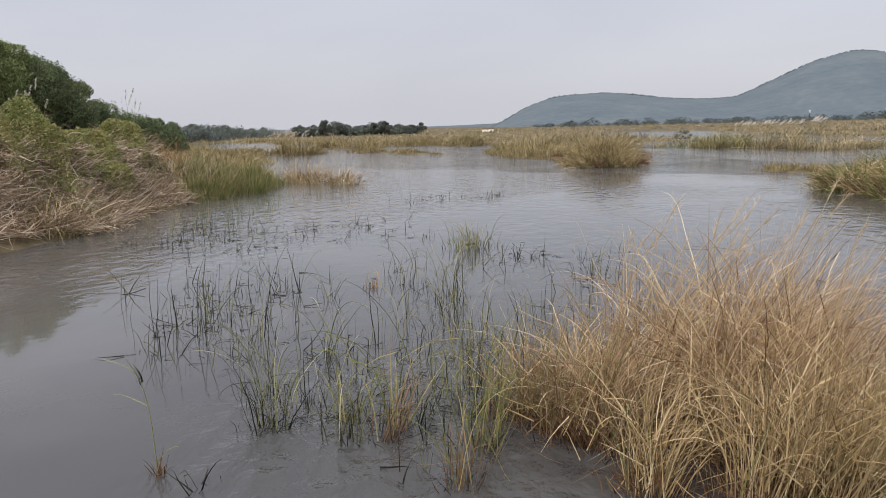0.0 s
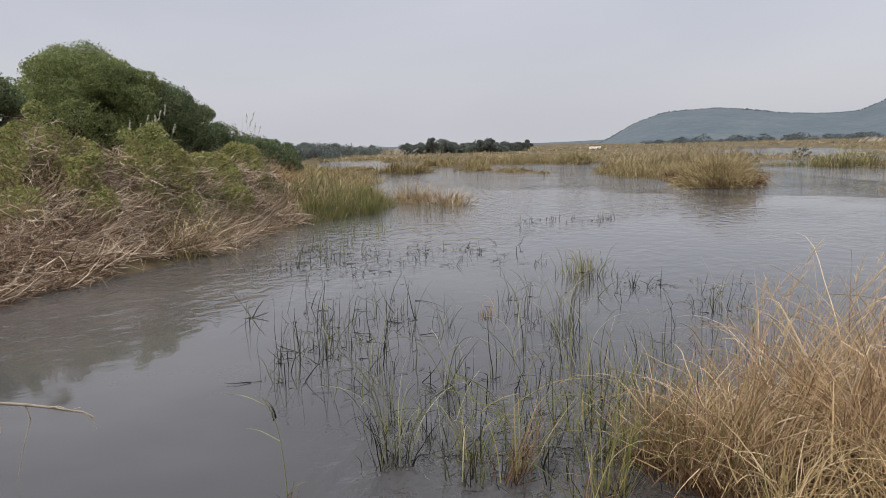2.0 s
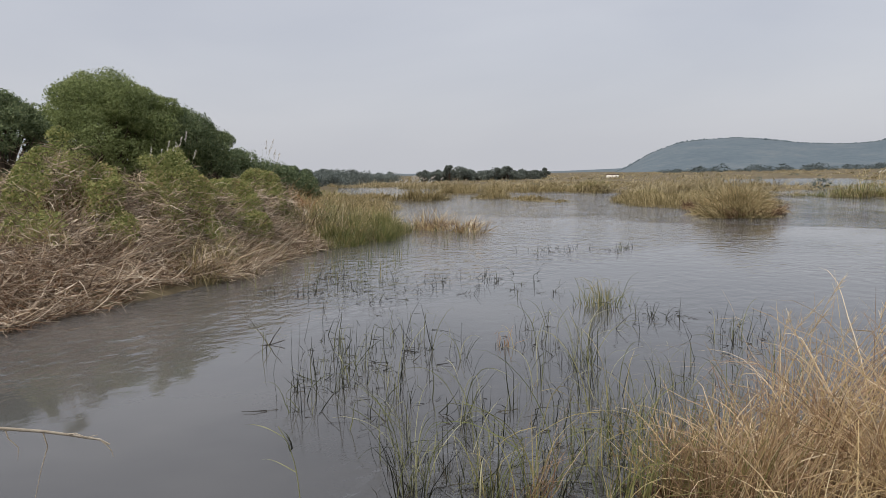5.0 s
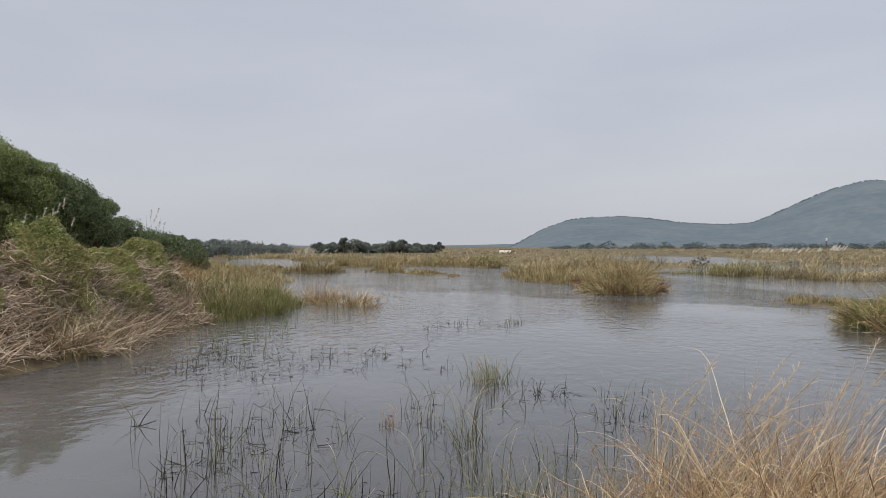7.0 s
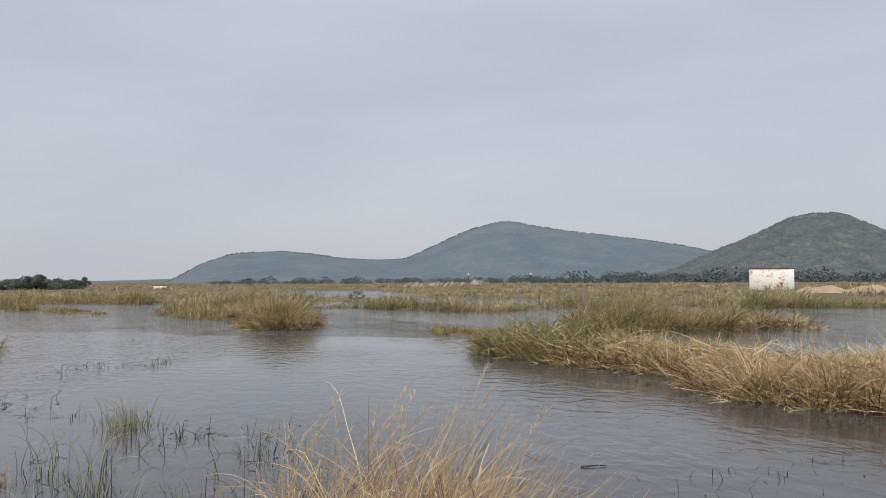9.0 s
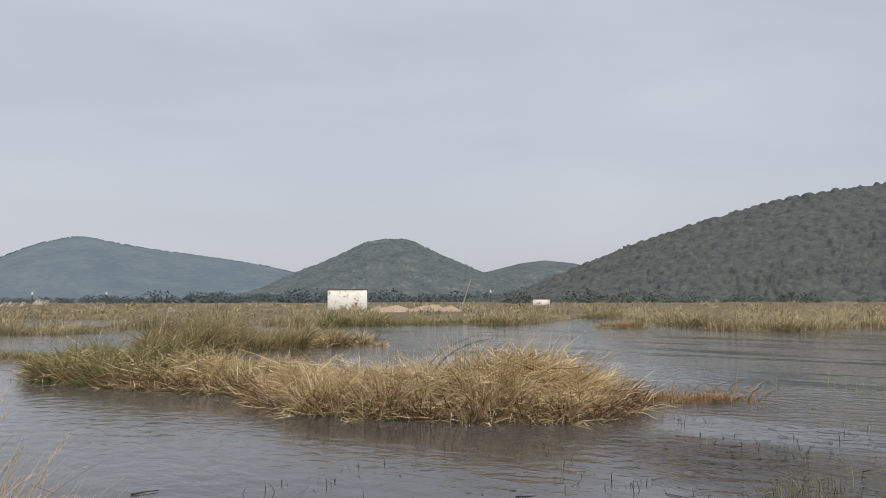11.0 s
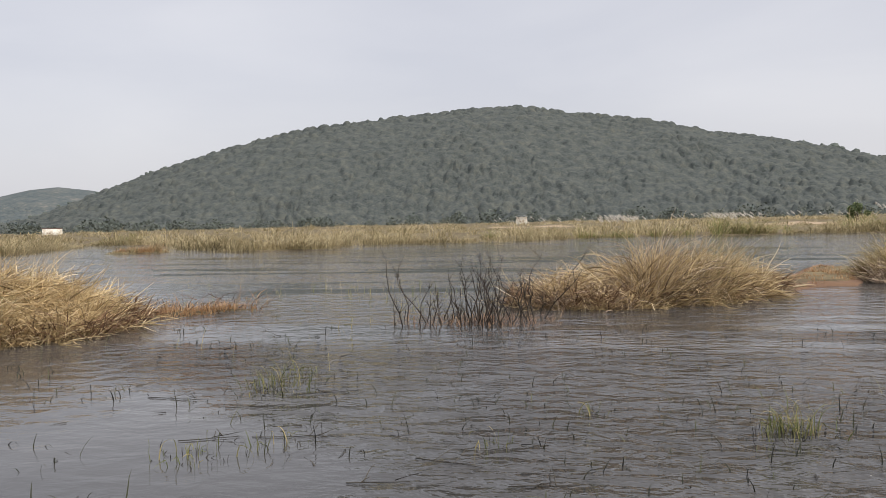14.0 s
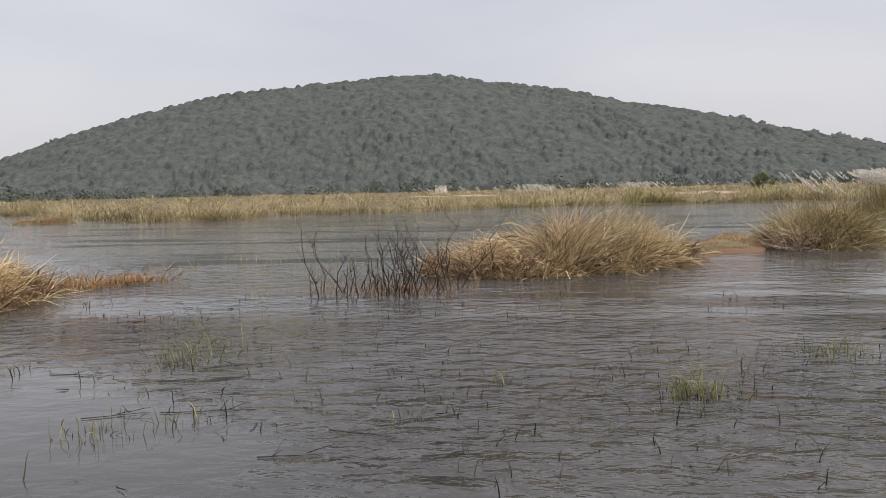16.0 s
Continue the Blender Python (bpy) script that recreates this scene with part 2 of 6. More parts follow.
    for src, strength, dist in ((swell, 0.65, 0.12), (chop, 1.0, 0.30), (fine, 0.8, 0.02)):
        bp = n.new("ShaderNodeBump")
        bp.inputs["Distance"].default_value = dist
        sm = n.new("ShaderNodeMath")
        sm.operation = "MULTIPLY"
        sm.inputs[1].default_value = strength
        l.new(am.outputs[0], sm.inputs[0])
        l.new(sm.outputs[0], bp.inputs["Strength"])
        l.new(src, bp.inputs["Height"])
        if last:
            l.new(last, bp.inputs["Normal"])
        last = bp.outputs[0]
    l.new(last, b.inputs["Normal"])
    return m


M_water = water_mat()
M_ground = surface_mat("silt_and_dry_turf", [(0.07, 0.055, 0.035), (0.14, 0.11, 0.062), (0.22, 0.18, 0.10)], 0.35, 0.95, 0.4, 0.08)
M_sand = surface_mat("pale_sand", [(0.33, 0.24, 0.16), (0.46, 0.36, 0.26)], 0.6, 0.95, 0.4, 0.1)
M_red_earth = surface_mat("red_earth", [(0.12, 0.072, 0.047), (0.21, 0.13, 0.082)], 1.2, 0.95, 0.5, 0.05)
M_bark = surface_mat("bark", [(0.06, 0.048, 0.038), (0.14, 0.11, 0.085)], 5.0, 0.9, 0.6, 0.02)
M_twig = surface_mat("dark_wet_twig", [(0.025, 0.02, 0.017), (0.07, 0.055, 0.04)], 9.0, 0.7, 0.4, 0.01)
M_deadwood = surface_mat("bleached_dead_wood", [(0.28, 0.23, 0.17), (0.48, 0.42, 0.33)], 14.0, 0.85, 0.4, 0.01)
M_plaster = surface_mat("limewashed_plaster", [(0.22, 0.15, 0.10), (0.62, 0.54, 0.42), (0.85, 0.82, 0.74), (0.87, 0.85, 0.78)], 0.55, 0.9, 0.2, 0.02, 5.0, 0.36, 0.56)
M_slab = surface_mat("weathered_concrete", [(0.07, 0.045, 0.036), (0.17, 0.12, 0.10)], 2.0, 0.9, 0.4, 0.02)
M_white = surface_mat("white_paint", [(0.72, 0.72, 0.70), (0.82, 0.82, 0.80)], 1.0)
M_tin = surface_mat("grey_tin_sheet", [(0.30, 0.31, 0.32), (0.48, 0.49, 0.50)], 1.5, 0.5)
M_straw = plant_mat("straw_grass", [(0.10, 0.066, 0.035), (0.40, 0.29, 0.145), (0.67, 0.515, 0.285), (0.87, 0.76, 0.54)], mottle=1.2)
# foot: rusty brown base, made darker to stand in for shade inside the tuft
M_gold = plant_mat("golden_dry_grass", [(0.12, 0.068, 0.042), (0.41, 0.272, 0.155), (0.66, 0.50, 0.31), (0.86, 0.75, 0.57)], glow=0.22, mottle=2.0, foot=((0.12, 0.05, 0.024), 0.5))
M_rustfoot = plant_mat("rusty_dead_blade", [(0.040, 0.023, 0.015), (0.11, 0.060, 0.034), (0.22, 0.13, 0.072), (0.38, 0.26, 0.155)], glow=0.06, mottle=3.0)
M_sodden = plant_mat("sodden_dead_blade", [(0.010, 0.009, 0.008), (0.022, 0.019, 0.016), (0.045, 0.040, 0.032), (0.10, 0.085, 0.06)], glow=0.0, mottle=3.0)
M_seed = plant_mat("pale_seed_head", [(0.42, 0.32, 0.20), (0.60, 0.49, 0.33), (0.74, 0.64, 0.48)], glow=0.35, mottle=3.0)
M_greenstraw = plant_mat("green_and_straw_grass", [(0.10, 0.125, 0.035), (0.19, 0.20, 0.07), (0.34, 0.29, 0.13), (0.52, 0.42, 0.22)], mottle=0.9)
M_redstraw = plant_mat("rusty_straw", [(0.17, 0.085, 0.04), (0.33, 0.185, 0.09), (0.46, 0.29, 0.15), (0.58, 0.42, 0.25)], mottle=1.5)
M_reed = plant_mat("yellowing_reed", [(0.09, 0.073, 0.035), (0.23, 0.188, 0.088), (0.41, 0.325, 0.165), (0.60, 0.50, 0.30)], mottle=0.7)
M_reedfar = plant_mat("far_reed", [(0.10, 0.084, 0.046), (0.27, 0.222, 0.118), (0.45, 0.37, 0.21), (0.66, 0.56, 0.37)], mottle=0.10)
M_reedgreen = plant_mat("green_reed", [(0.075, 0.095, 0.03), (0.14, 0.16, 0.055), (0.26, 0.24, 0.095), (0.42, 0.34, 0.17)])
M_rush = plant_mat("dark_green_rush", [(0.008, 0.009, 0.006), (0.018, 0.020, 0.011), (0.045, 0.050, 0.024), (0.13, 0.13, 0.06)], glow=0.05)
M_brush = plant_mat("dead_brush", [(0.045, 0.032, 0.024), (0.26, 0.19, 0.135), (0.55, 0.435, 0.31), (0.82, 0.72, 0.58)], glow=0.1, mottle=0.8)
M_leafl = plant_mat("light_leaf", [(0.10, 0.13, 0.05), (0.23, 0.275, 0.11), (0.40, 0.44, 0.20)], glow=0.42, mottle=0.8)
M_leafd = plant_mat("dark_leaf", [(0.075, 0.105, 0.058), (0.16, 0.20, 0.10), (0.27, 0.31, 0.16)], glow=0.38, mottle=0.8)
# haze painted into the leaves: paler and bluer than near foliage
M_leaffar = plant_mat("haze_tinted_leaf", [(0.13, 0.155, 0.142), (0.165, 0.19, 0.172), (0.20, 0.225, 0.198)], glow=0.2, mottle=0.2)
# dark grove foliage with a bluish lift that stands for haze
M_leafgrove = plant_mat("grove_leaf_haze", [(0.105, 0.125, 0.112), (0.145, 0.166, 0.142), (0.19, 0.21, 0.172)], glow=0.2, mottle=0.2)
M_rushpale = plant_mat("pale_rush", [(0.06, 0.068, 0.028), (0.16, 0.17, 0.075), (0.33, 0.325, 0.18), (0.55, 0.53, 0.37)])
M_creeper = plant_mat("creeper_leaf", [(0.11, 0.14, 0.045), (0.25, 0.28, 0.095), (0.40, 0.39, 0.16), (0.48, 0.33, 0.19)], glow=0.4, mottle=0.7)
M_plume = plant_mat("silver_plume", [(0.55, 0.50, 0.42), (0.70, 0.66, 0.60), (0.80, 0.78, 0.74)], glow=0.4)
# grey-green scrub, lightened and blued slightly for haze in the colour
M_scrub = plant_mat("hill_scrub", [(0.074, 0.090, 0.082), (0.090, 0.108, 0.096), (0.104, 0.122, 0.104), (0.138, 0.150, 0.120)], glow=0.0, mottle=0.012)
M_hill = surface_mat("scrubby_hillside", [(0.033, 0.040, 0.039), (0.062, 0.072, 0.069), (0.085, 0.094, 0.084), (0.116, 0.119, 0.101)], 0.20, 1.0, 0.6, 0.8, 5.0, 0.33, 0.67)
# dry slope tones, shifted to blue-grey so the colour carries light haze
M_hill_mid = surface_mat("dry_hillside_haze", [(0.060, 0.078, 0.084), (0.084, 0.102, 0.104), (0.108, 0.120, 0.115), (0.165, 0.162, 0.146)], 0.05, 1.0, 0.6, 3.0, 4.0, 0.34, 0.68)
# distance haze is painted into this colour: pale and blue
M_hill_far = surface_mat("far_hillside_haze", [(0.098, 0.127, 0.146), (0.118, 0.147, 0.164), (0.150, 0.172, 0.180)], 0.02, 1.0, 0.6, 5.0, 5.0, 0.33, 0.67)

# ---------------------------------------------------------------- mesh helpers
rng = np.random.default_rng(7)


def mesh_np(name, V, F, mat, smooth=False):
    """A mesh from arrays of vertices and of faces with one number of corners."""
    me = bpy.data.meshes.new(name)
    V = np.asarray(V, np.float32).reshape(-1, 3)
    F = np.asarray(F, np.int32)
    k = F.shape[1]
    me.vertices.add(len(V))
    me.vertices.foreach_set("co", V.ravel())
    me.loops.add(F.size)
    me.loops.foreach_set("vertex_index", F.ravel())
    me.polygons.add(len(F))
    me.polygons.foreach_set("loop_start", np.arange(0, F.size, k, dtype=np.int32))
    me.polygons.foreach_set("loop_total", np.full(len(F), k, np.int32))
    if smooth:
        me.polygons.foreach_set("use_smooth", np.ones(len(F), bool))
    me.materials.append(mat)
    me.update(calc_edges=True)
    return me


def join(pieces):
    """Several (V, F) pairs as one."""
    Vs, Fs, n = [], [], 0
    for V, F in pieces:
        Vs.append(V)
        Fs.append(np.asarray(F) + n)
        n += len(V)
    return np.concatenate(Vs), np.concatenate(Fs)


def blades(P, H, W, D, R, droop=0.0, segs=4, twist=0.8):
    """Curved, tapering grass blades: feet P, heights H, widths W, lean direction D (radians), reach R, sag of the tip."""
    n = len(P)
    H, W, D, R, droop = (np.broadcast_to(np.asarray(a, float), (n,)) for a in (H, W, D, R, droop))
    s = np.linspace(0, 1, segs + 1)[None, :]
    hor = R[:, None] * s ** 1.6
    z = H[:, None] * (s - droop[:, None] * s ** 2.6)
    sway = np.hypot(H, R)[:, None] * (rng.normal(0, 0.07, (n, 1)) * s ** 2 + rng.normal(0, 0.022, (n, 1)) * np.sin(s * rng.uniform(3.0, 7.0, (n, 1))))
    px = P[:, 0, None] + np.cos(D)[:, None] * hor - np.sin(D)[:, None] * sway
    py = P[:, 1, None] + np.sin(D)[:, None] * hor + np.cos(D)[:, None] * sway
    pz = P[:, 2, None] + z
    side = D + np.pi / 2 + rng.uniform(-twist, twist, n)
    w = W[:, None] * np.maximum((1 - s) ** 0.6, 0.10) * 0.5
    sx, sy = np.cos(side)[:, None] * w, np.sin(side)[:, None] * w
    V = np.empty((n, segs + 1, 2, 3))
    V[:, :, 0, 0], V[:, :, 0, 1], V[:, :, 0, 2] = px - sx, py - sy, pz
    V[:, :, 1, 0], V[:, :, 1, 1], V[:, :, 1, 2] = px + sx, py + sy, pz
    i = (np.arange(n)[:, None] * (segs + 1) + np.arange(segs)[None, :]) * 2
    F = np.stack([i, i + 1, i + 3, i + 2], -1).reshape(-1, 4)
    return V.reshape(-1, 3), F


def stems(P, L, D, tilt, sag, w, segs=8, wob=0.12, kink=0.0, tip=0.15, floor=0.004):
    """Stems that bend under their own weight: feet P, lengths L, headings D, lean at the foot and sag along the way (radians); kink: share of snapped ones."""
    n = len(P)
    L, D, tilt, sag, w = (np.broadcast_to(np.asarray(a, float), (n,)).copy() for a in (L, D, tilt, sag, w))
    at = np.where(rng.uniform(0, 1, n) < kink, rng.integers(2, segs, n), 99)
    pos = np.array(P, float)
    face = rng.normal(size=(n, 3))
    V = np.empty((n, segs + 1, 2, 3))
    for i in range(segs + 1):
        s = i / segs
        d = np.column_stack([np.sin(tilt) * np.cos(D), np.sin(tilt) * np.sin(D), np.cos(tilt)])
        side = np.cross(d, face)
        side *= (w * 0.5 * max((1 - s) ** 0.55, tip) / (np.linalg.norm(side, axis=1) + 1e-9))[:, None]
        V[:, i, 0], V[:, i, 1] = pos - side, pos + side
        pos = pos + d * (L / segs)[:, None]
        pos[:, 2] = np.maximum(pos[:, 2], floor)
        tilt = np.minimum(tilt + sag * 2 * s / segs + rng.normal(0, wob * 0.6, n), 3.0)
        D = D + rng.normal(0, wob, n)
        k = at == i
        tilt[k] += rng.uniform(0.7, 1.9, k.sum())
        D[k] += rng.normal(0, 1.0, k.sum())
    i = (np.arange(n)[:, None] * (segs + 1) + np.arange(segs)[None, :]) * 2
    F = np.stack([i, i + 1, i + 3, i + 2], -1).reshape(-1, 4)
    return V.reshape(-1, 3), F


def disc(x, y, rad, n, z=-0.03):
    """n feet scattered round a place."""
    return np.column_stack([np.array([x, y]) + rng.normal(0, rad, (n, 2)), np.full(n, z)])


def leaves(P, size, flat=0.0):
    """Small folded leaves, turned every way (flat: how level they lie)."""
    n = len(P)
    size = np.broadcast_to(np.asarray(size, float), (n,))[:, None]
    a = rng.normal(size=(n, 3))
    a[:, 2] *= 1 - flat
    a /= np.linalg.norm(a, axis=1)[:, None]
    b = np.cross(a, rng.normal(size=(n, 3)))
    b /= np.linalg.norm(b, axis=1)[:, None] + 1e-9
    c = np.cross(a, b)
    V = np.stack([P - a * size * 0.5, P + b * size * 0.3 + c * size * 0.10, P + a * size * 0.6, P - b * size * 0.3 + c * size * 0.10], 1)
    F = np.arange(n * 4).reshape(n, 4)
    return V.reshape(-1, 3), F


def tube(points, radii, sides=6):
    """A round, tapering limb along points."""
    P = np.asarray(points, float)
    T = np.gradient(P, axis=0)
    T /= np.linalg.norm(T, axis=1)[:, None] + 1e-9
    ref = np.array([0.3, 0.9, 0.1])
    A = np.cross(T, ref)
    A /= np.linalg.norm(A, axis=1)[:, None] + 1e-9
    B = np.cross(T, A)
    ang = np.linspace(0, 2 * np.pi, sides, endpoint=False)
    r = np.asarray(radii, float)[:, None, None]
    V = P[:, None] + r * (np.cos(ang)[None, :, None] * A[:, None] + np.sin(ang)[None, :, None] * B[:, None])
    k = np.arange(len(P) - 1)[:, None] * sides
    j = np.arange(sides)[None, :]
    F = np.stack([k + j, k + (j + 1) % sides, k + sides + (j + 1) % sides, k + sides + j], -1).reshape(-1, 4)
    return V.reshape(-1, 3), F


def crooked(p0, p1, bend, steps=6):
    """A crooked line from p0 to p1."""
    p0, p1 = np.asarray(p0, float), np.asarray(p1, float)
    s = np.linspace(0, 1, steps)[:, None]
    L = np.linalg.norm(p1 - p0)
    off = rng.normal(size=(steps, 3)) * bend * L
    off[0] = 0
    return p0 + (p1 - p0) * s + np.cumsum(off, 0) * 0.35 * np.sin(s * np.pi * 0.75)


def thing(name, at, label, category, group="", kind=""):
    e = new(name)
    e.empty_display_size = 0.2
    e.location = at
    return tagged(e, label, category, group, kind)


def piece(name, VF, mat, parent, label="", smooth=False, kind=""):
    """One mesh under a thing; VF is in world places."""
    V, F = VF
    ob = new(name, mesh_np(name, np.asarray(V) - np.asarray(parent.location), F, mat, smooth))
    ob.parent = parent
    return tagged(ob, label, kind=kind)


def stuff(name, VF, mat, label, category, kind="stuff", group="", smooth=False, at=None):
    V = np.asarray(VF[0], float)
    at = np.zeros(3) if at is None else np.asarray(at, float)
    ob = new(name, mesh_np(name, V - at, VF[1], mat, smooth))
    ob.location = at
    return tagged(ob, label, category, group, kind)


def vnoise(x, y, scale, seed=0):
    """Smooth value noise in 0..1."""
    x, y = np.asarray(x, float) / scale, np.asarray(y, float) / scale
    xi, yi = np.floor(x), np.floor(y)
    fx, fy = x - xi, y - yi
    fx, fy = fx * fx * (3 - 2 * fx), fy * fy * (3 - 2 * fy)

    def h(a, b):
        v = np.sin(a * 127.1 + b * 311.7 + seed * 74.7) * 43758.5453
        return v - np.floor(v)
    return (h(xi, yi) * (1 - fx) + h(xi + 1, yi) * fx) * (1 - fy) + (h(xi, yi + 1) * (1 - fx) + h(xi + 1, yi + 1) * fx) * fy


def sdist(poly, x, y):
    """Signed distance to a polygon's edge, positive inside."""
    x, y = np.asarray(x, float), np.asarray(y, float)
    best, inside = np.full(x.shape, 1e18), np.zeros(x.shape, bool)
    for (ax, ay), (bx, by) in zip(poly, poly[1:] + poly[:1]):
        dx, dy = bx - ax, by - ay
        t = np.clip(((x - ax) * dx + (y - ay) * dy) / (dx * dx + dy * dy), 0, 1)
        best = np.minimum(best, (x - ax - t * dx) ** 2 + (y - ay - t * dy) ** 2)
        if ay != by:
            inside ^= ((ay > y) != (by > y)) & (x < (bx - ax) * (y - ay) / (by - ay) + ax)
    return np.where(inside, 1, -1) * np.sqrt(best)


def smooth01(v, lo, hi):
    t = np.clip((v - lo) / (hi - lo), 0, 1)
    return t * t * (3 - 2 * t)


def spot(az, d, z=0.0):
    """A place by its bearing (degrees to the right of +y) and distance."""
    return np.array([d * math.sin(radians(az)), d * math.cos(radians(az)), z])


# ---------------------------------------------------------------- plan of the river
LEFT_BANK = [(-9.2, 2.0), (-8.7, 8.0), (-8.5, 11.3), (-8.5, 12.5), (-8.2, 13.5), (-7.8, 14.6), (-7.7, 16.6), (-8.3, 20.8), (-8.1, 24.7), (-7.4, 27.6),
             (-7.9, 31.0), (-11, 40), (-15, 57), (-34, 103), (-66, 200), (-120, 320), (-900, 3000), (-4000, 3000), (-4000, -3000), (-60, -60)]
NEAR_BANK = [(-9.2, 2.0), (-4, 2.2), (0, 2.6), (2.2, 2.0), (2.9, 0), (3.0, -4), (6, -60), (300, -3500), (-4000, -3500), (-60, -60)]
FAR_BANK = [(-32, 128), (-15, 113), (-5, 92), (4, 74), (13, 66), (18, 58), (21.8, 53), (25, 58), (34, 63), (43, 51), (48, 48.5), (50, 45), (50, 42.5), (60, 46), (73, 54), (73, 49),
            (67, 40.5), (58, 34), (53, 28.5), (51.2, 25.5), (50.2, 22.7), (51.8, 20), (56, 20.6), (60.8, 21), (61.8, 17), (63.5, 13), (65.5, 9.5), (71, 0), (72, -18), (76, -60), (90, -200), (500, -3500), (4000, -3000), (4000, 4000), (-2500, 4000), (-220, 420), (-100, 245), (-52, 165)]
MID_ISLE = [(-0.4, 63), (1.2, 51), (3.6, 47.4), (4.0, 43), (4.7, 37.6), (6.3, 38.2), (7.4, 41.5), (8.5, 48), (10, 58), (9, 69), (0, 70)]
TONGUE = [(-7.6, 64.3), (-3.4, 58), (-2.6, 59.5), (-4.8, 66.7), (-6, 71), (-9, 70)]
ISLET_A = [(-18.1, 67.9), (-14, 67.5), (-13.5, 71), (-17.5, 72)]
ISLET_B = [(-24.5, 78), (-19.6, 72.5), (-19, 75), (-23, 81)]
ISLET_D = [(-11.2, 68.7), (-8.7, 69.9), (-8.5, 74), (-11.5, 74)]
ISLET_E = [(-18, 85.4), (-14, 84.9), (-11, 89), (-5.8, 88.5), (-1.6, 81.4), (0, 88), (-8, 95), (-18, 93)]
ISLET_C = [(49.2, 33.8), (49.8, 32.2), (51.6, 31.2), (53, 32), (52, 34), (50.2, 35)]
RIGHT_ISLE = [(8.8, 24.4), (9.3, 20.1), (10.5, 17.3), (9.6, 15.4), (9.6, 14.0), (10.1, 12.4), (11.0, 10.8), (12.3, 9.3), (14.0, 9.6), (15.2, 10.8), (13.8, 13.0),
              (12.7, 15.5), (13.1, 18.5), (12.0, 21.5), (11.6, 25.5), (10.0, 26.5)]
REED_STRIP = [(9.8, 34.6), (10.4, 31.5), (11.5, 28.5), (12.4, 28.8), (12.2, 32), (11.2, 35)]
BACK_ISLE = [(16.0, 33.5), (18.0, 31.6), (20.9, 30.8), (25.6, 29.4), (26.2, 30.6), (22, 34.5), (18.5, 36.5)]
STRAW_SPIT = [(13.4, 10.6), (15.2, 9.7), (16.4, 8.4), (16.9, 8.6), (16.2, 10.2), (14.6, 11.2)]
EAST_ISLE = [(17.0, 3.6), (16.5, 2.6), (16.5, 1.8), (17.0, 0.8), (18.1, -0.7), (19.5, -1.9), (20.5, -1.5), (19.6, 0.4), (18.6, 2.0), (17.7, 3.2)]
RED_SPIT = [(20.0, -1.9), (21.5, -2.9), (21.8, -3.8), (23.2, -4.3), (27.5, -5.2), (28, -4.0), (24, -2.7), (21.5, -1.4)]
SOUTH_ISLE = [(22.3, -4.7), (22.2, -5.7), (23.0, -6.6), (23.8, -6.7), (24.6, -6.0), (24.3, -4.9), (23.4, -4.4)]
PLUME_ISLE = [(43, -15.4), (44, -18), (48, -28), (58, -30), (56, -20), (50, -16.6)]
LITTLE_ISLE = [(-7.5, 32.6), (-6.2, 31.2), (-5.3, 30.2), (-4.5, 30.6), (-4.9, 31.2), (-6.4, 32.4)]
ISLES = [(MID_ISLE, 0.10, 1.2), (TONGUE, 0.05, 1.0), (ISLET_A, 0.08, 0.8), (ISLET_B, 0.08, 0.8), (ISLET_D, 0.08, 0.6), (ISLET_E, 0.08, 1.0), (ISLET_C, 0.08, 0.8), (RIGHT_ISLE, 0.07, 0.6), (REED_STRIP, 0.04, 0.4), (BACK_ISLE, 0.10, 0.8), (STRAW_SPIT, 0.05, 0.3),
         (EAST_ISLE, 0.07, 0.5), (RED_SPIT, 0.12, 0.35), (SOUTH_ISLE, 0.12, 0.5), (PLUME_ISLE, 0.15, 1.0), (LITTLE_ISLE, 0.05, 0.4)]


def ground_z(x, y):
    """The height of the river bed, islands and banks."""
    x, y = np.asarray(x, float), np.asarray(y, float)
    z = -0.7 + 0.15 * vnoise(x, y, 5.0, 3)
    for poly, top, w in ISLES:
        if not len(x):
            break
        d = sdist(poly, x, y)
        z = np.maximum(z, -0.7 + (0.7 + top) * smooth01(d, -w * 2.2, w) + 0.0)
    d = sdist(FAR_BANK, x, y)
    r = np.hypot(x, y)
    far = -0.7 + (0.7 + 0.06) * smooth01(d, -2.5, 1.2) + smooth01(d, 25, 120) * 0.35 * vnoise(x, y, 30, 5)
    pond = smooth01(vnoise(x, y * 0.8, 26, 11), 0.62, 0.76) * smooth01(r, 62, 75) * (1 - smooth01(r, 150, 190)) * (x < 45)
    z = np.maximum(z, far - 0.5 * pond)
    d = sdist(LEFT_BANK, x, y)
    rise = smooth01(d, 0.3, 3.4) * (0.75 + 0.5 * vnoise(x, y, 2.5, 8)) * (1 - 0.5 * smooth01(y, 22, 32))
    z = np.maximum(z, -0.7 + 0.78 * smooth01(d, -1.2, 0.5) + rise)
    d = sdist(NEAR_BANK, x, y)
    z = np.maximum(z, -0.7 + 1.15 * smooth01(d, -0.8, 0.8) + 0.3 * smooth01(d, 3, 20))
    return z


# ---------------------------------------------------------------- ground and water
az_n, r_n = 900, 230
gr = np.concatenate([[0.02], np.geomspace(0.8, 150, r_n - 40), np.geomspace(158, 4500, 39)])
ga = np.linspace(0, 2 * np.pi, az_n, endpoint=False)
gx, gy = (gr[:, None] * np.sin(ga)[None]).ravel(), (gr[:, None] * np.cos(ga)[None]).ravel()
gi, gj = np.meshgrid(np.arange(r_n - 1), np.arange(az_n), indexing="ij")
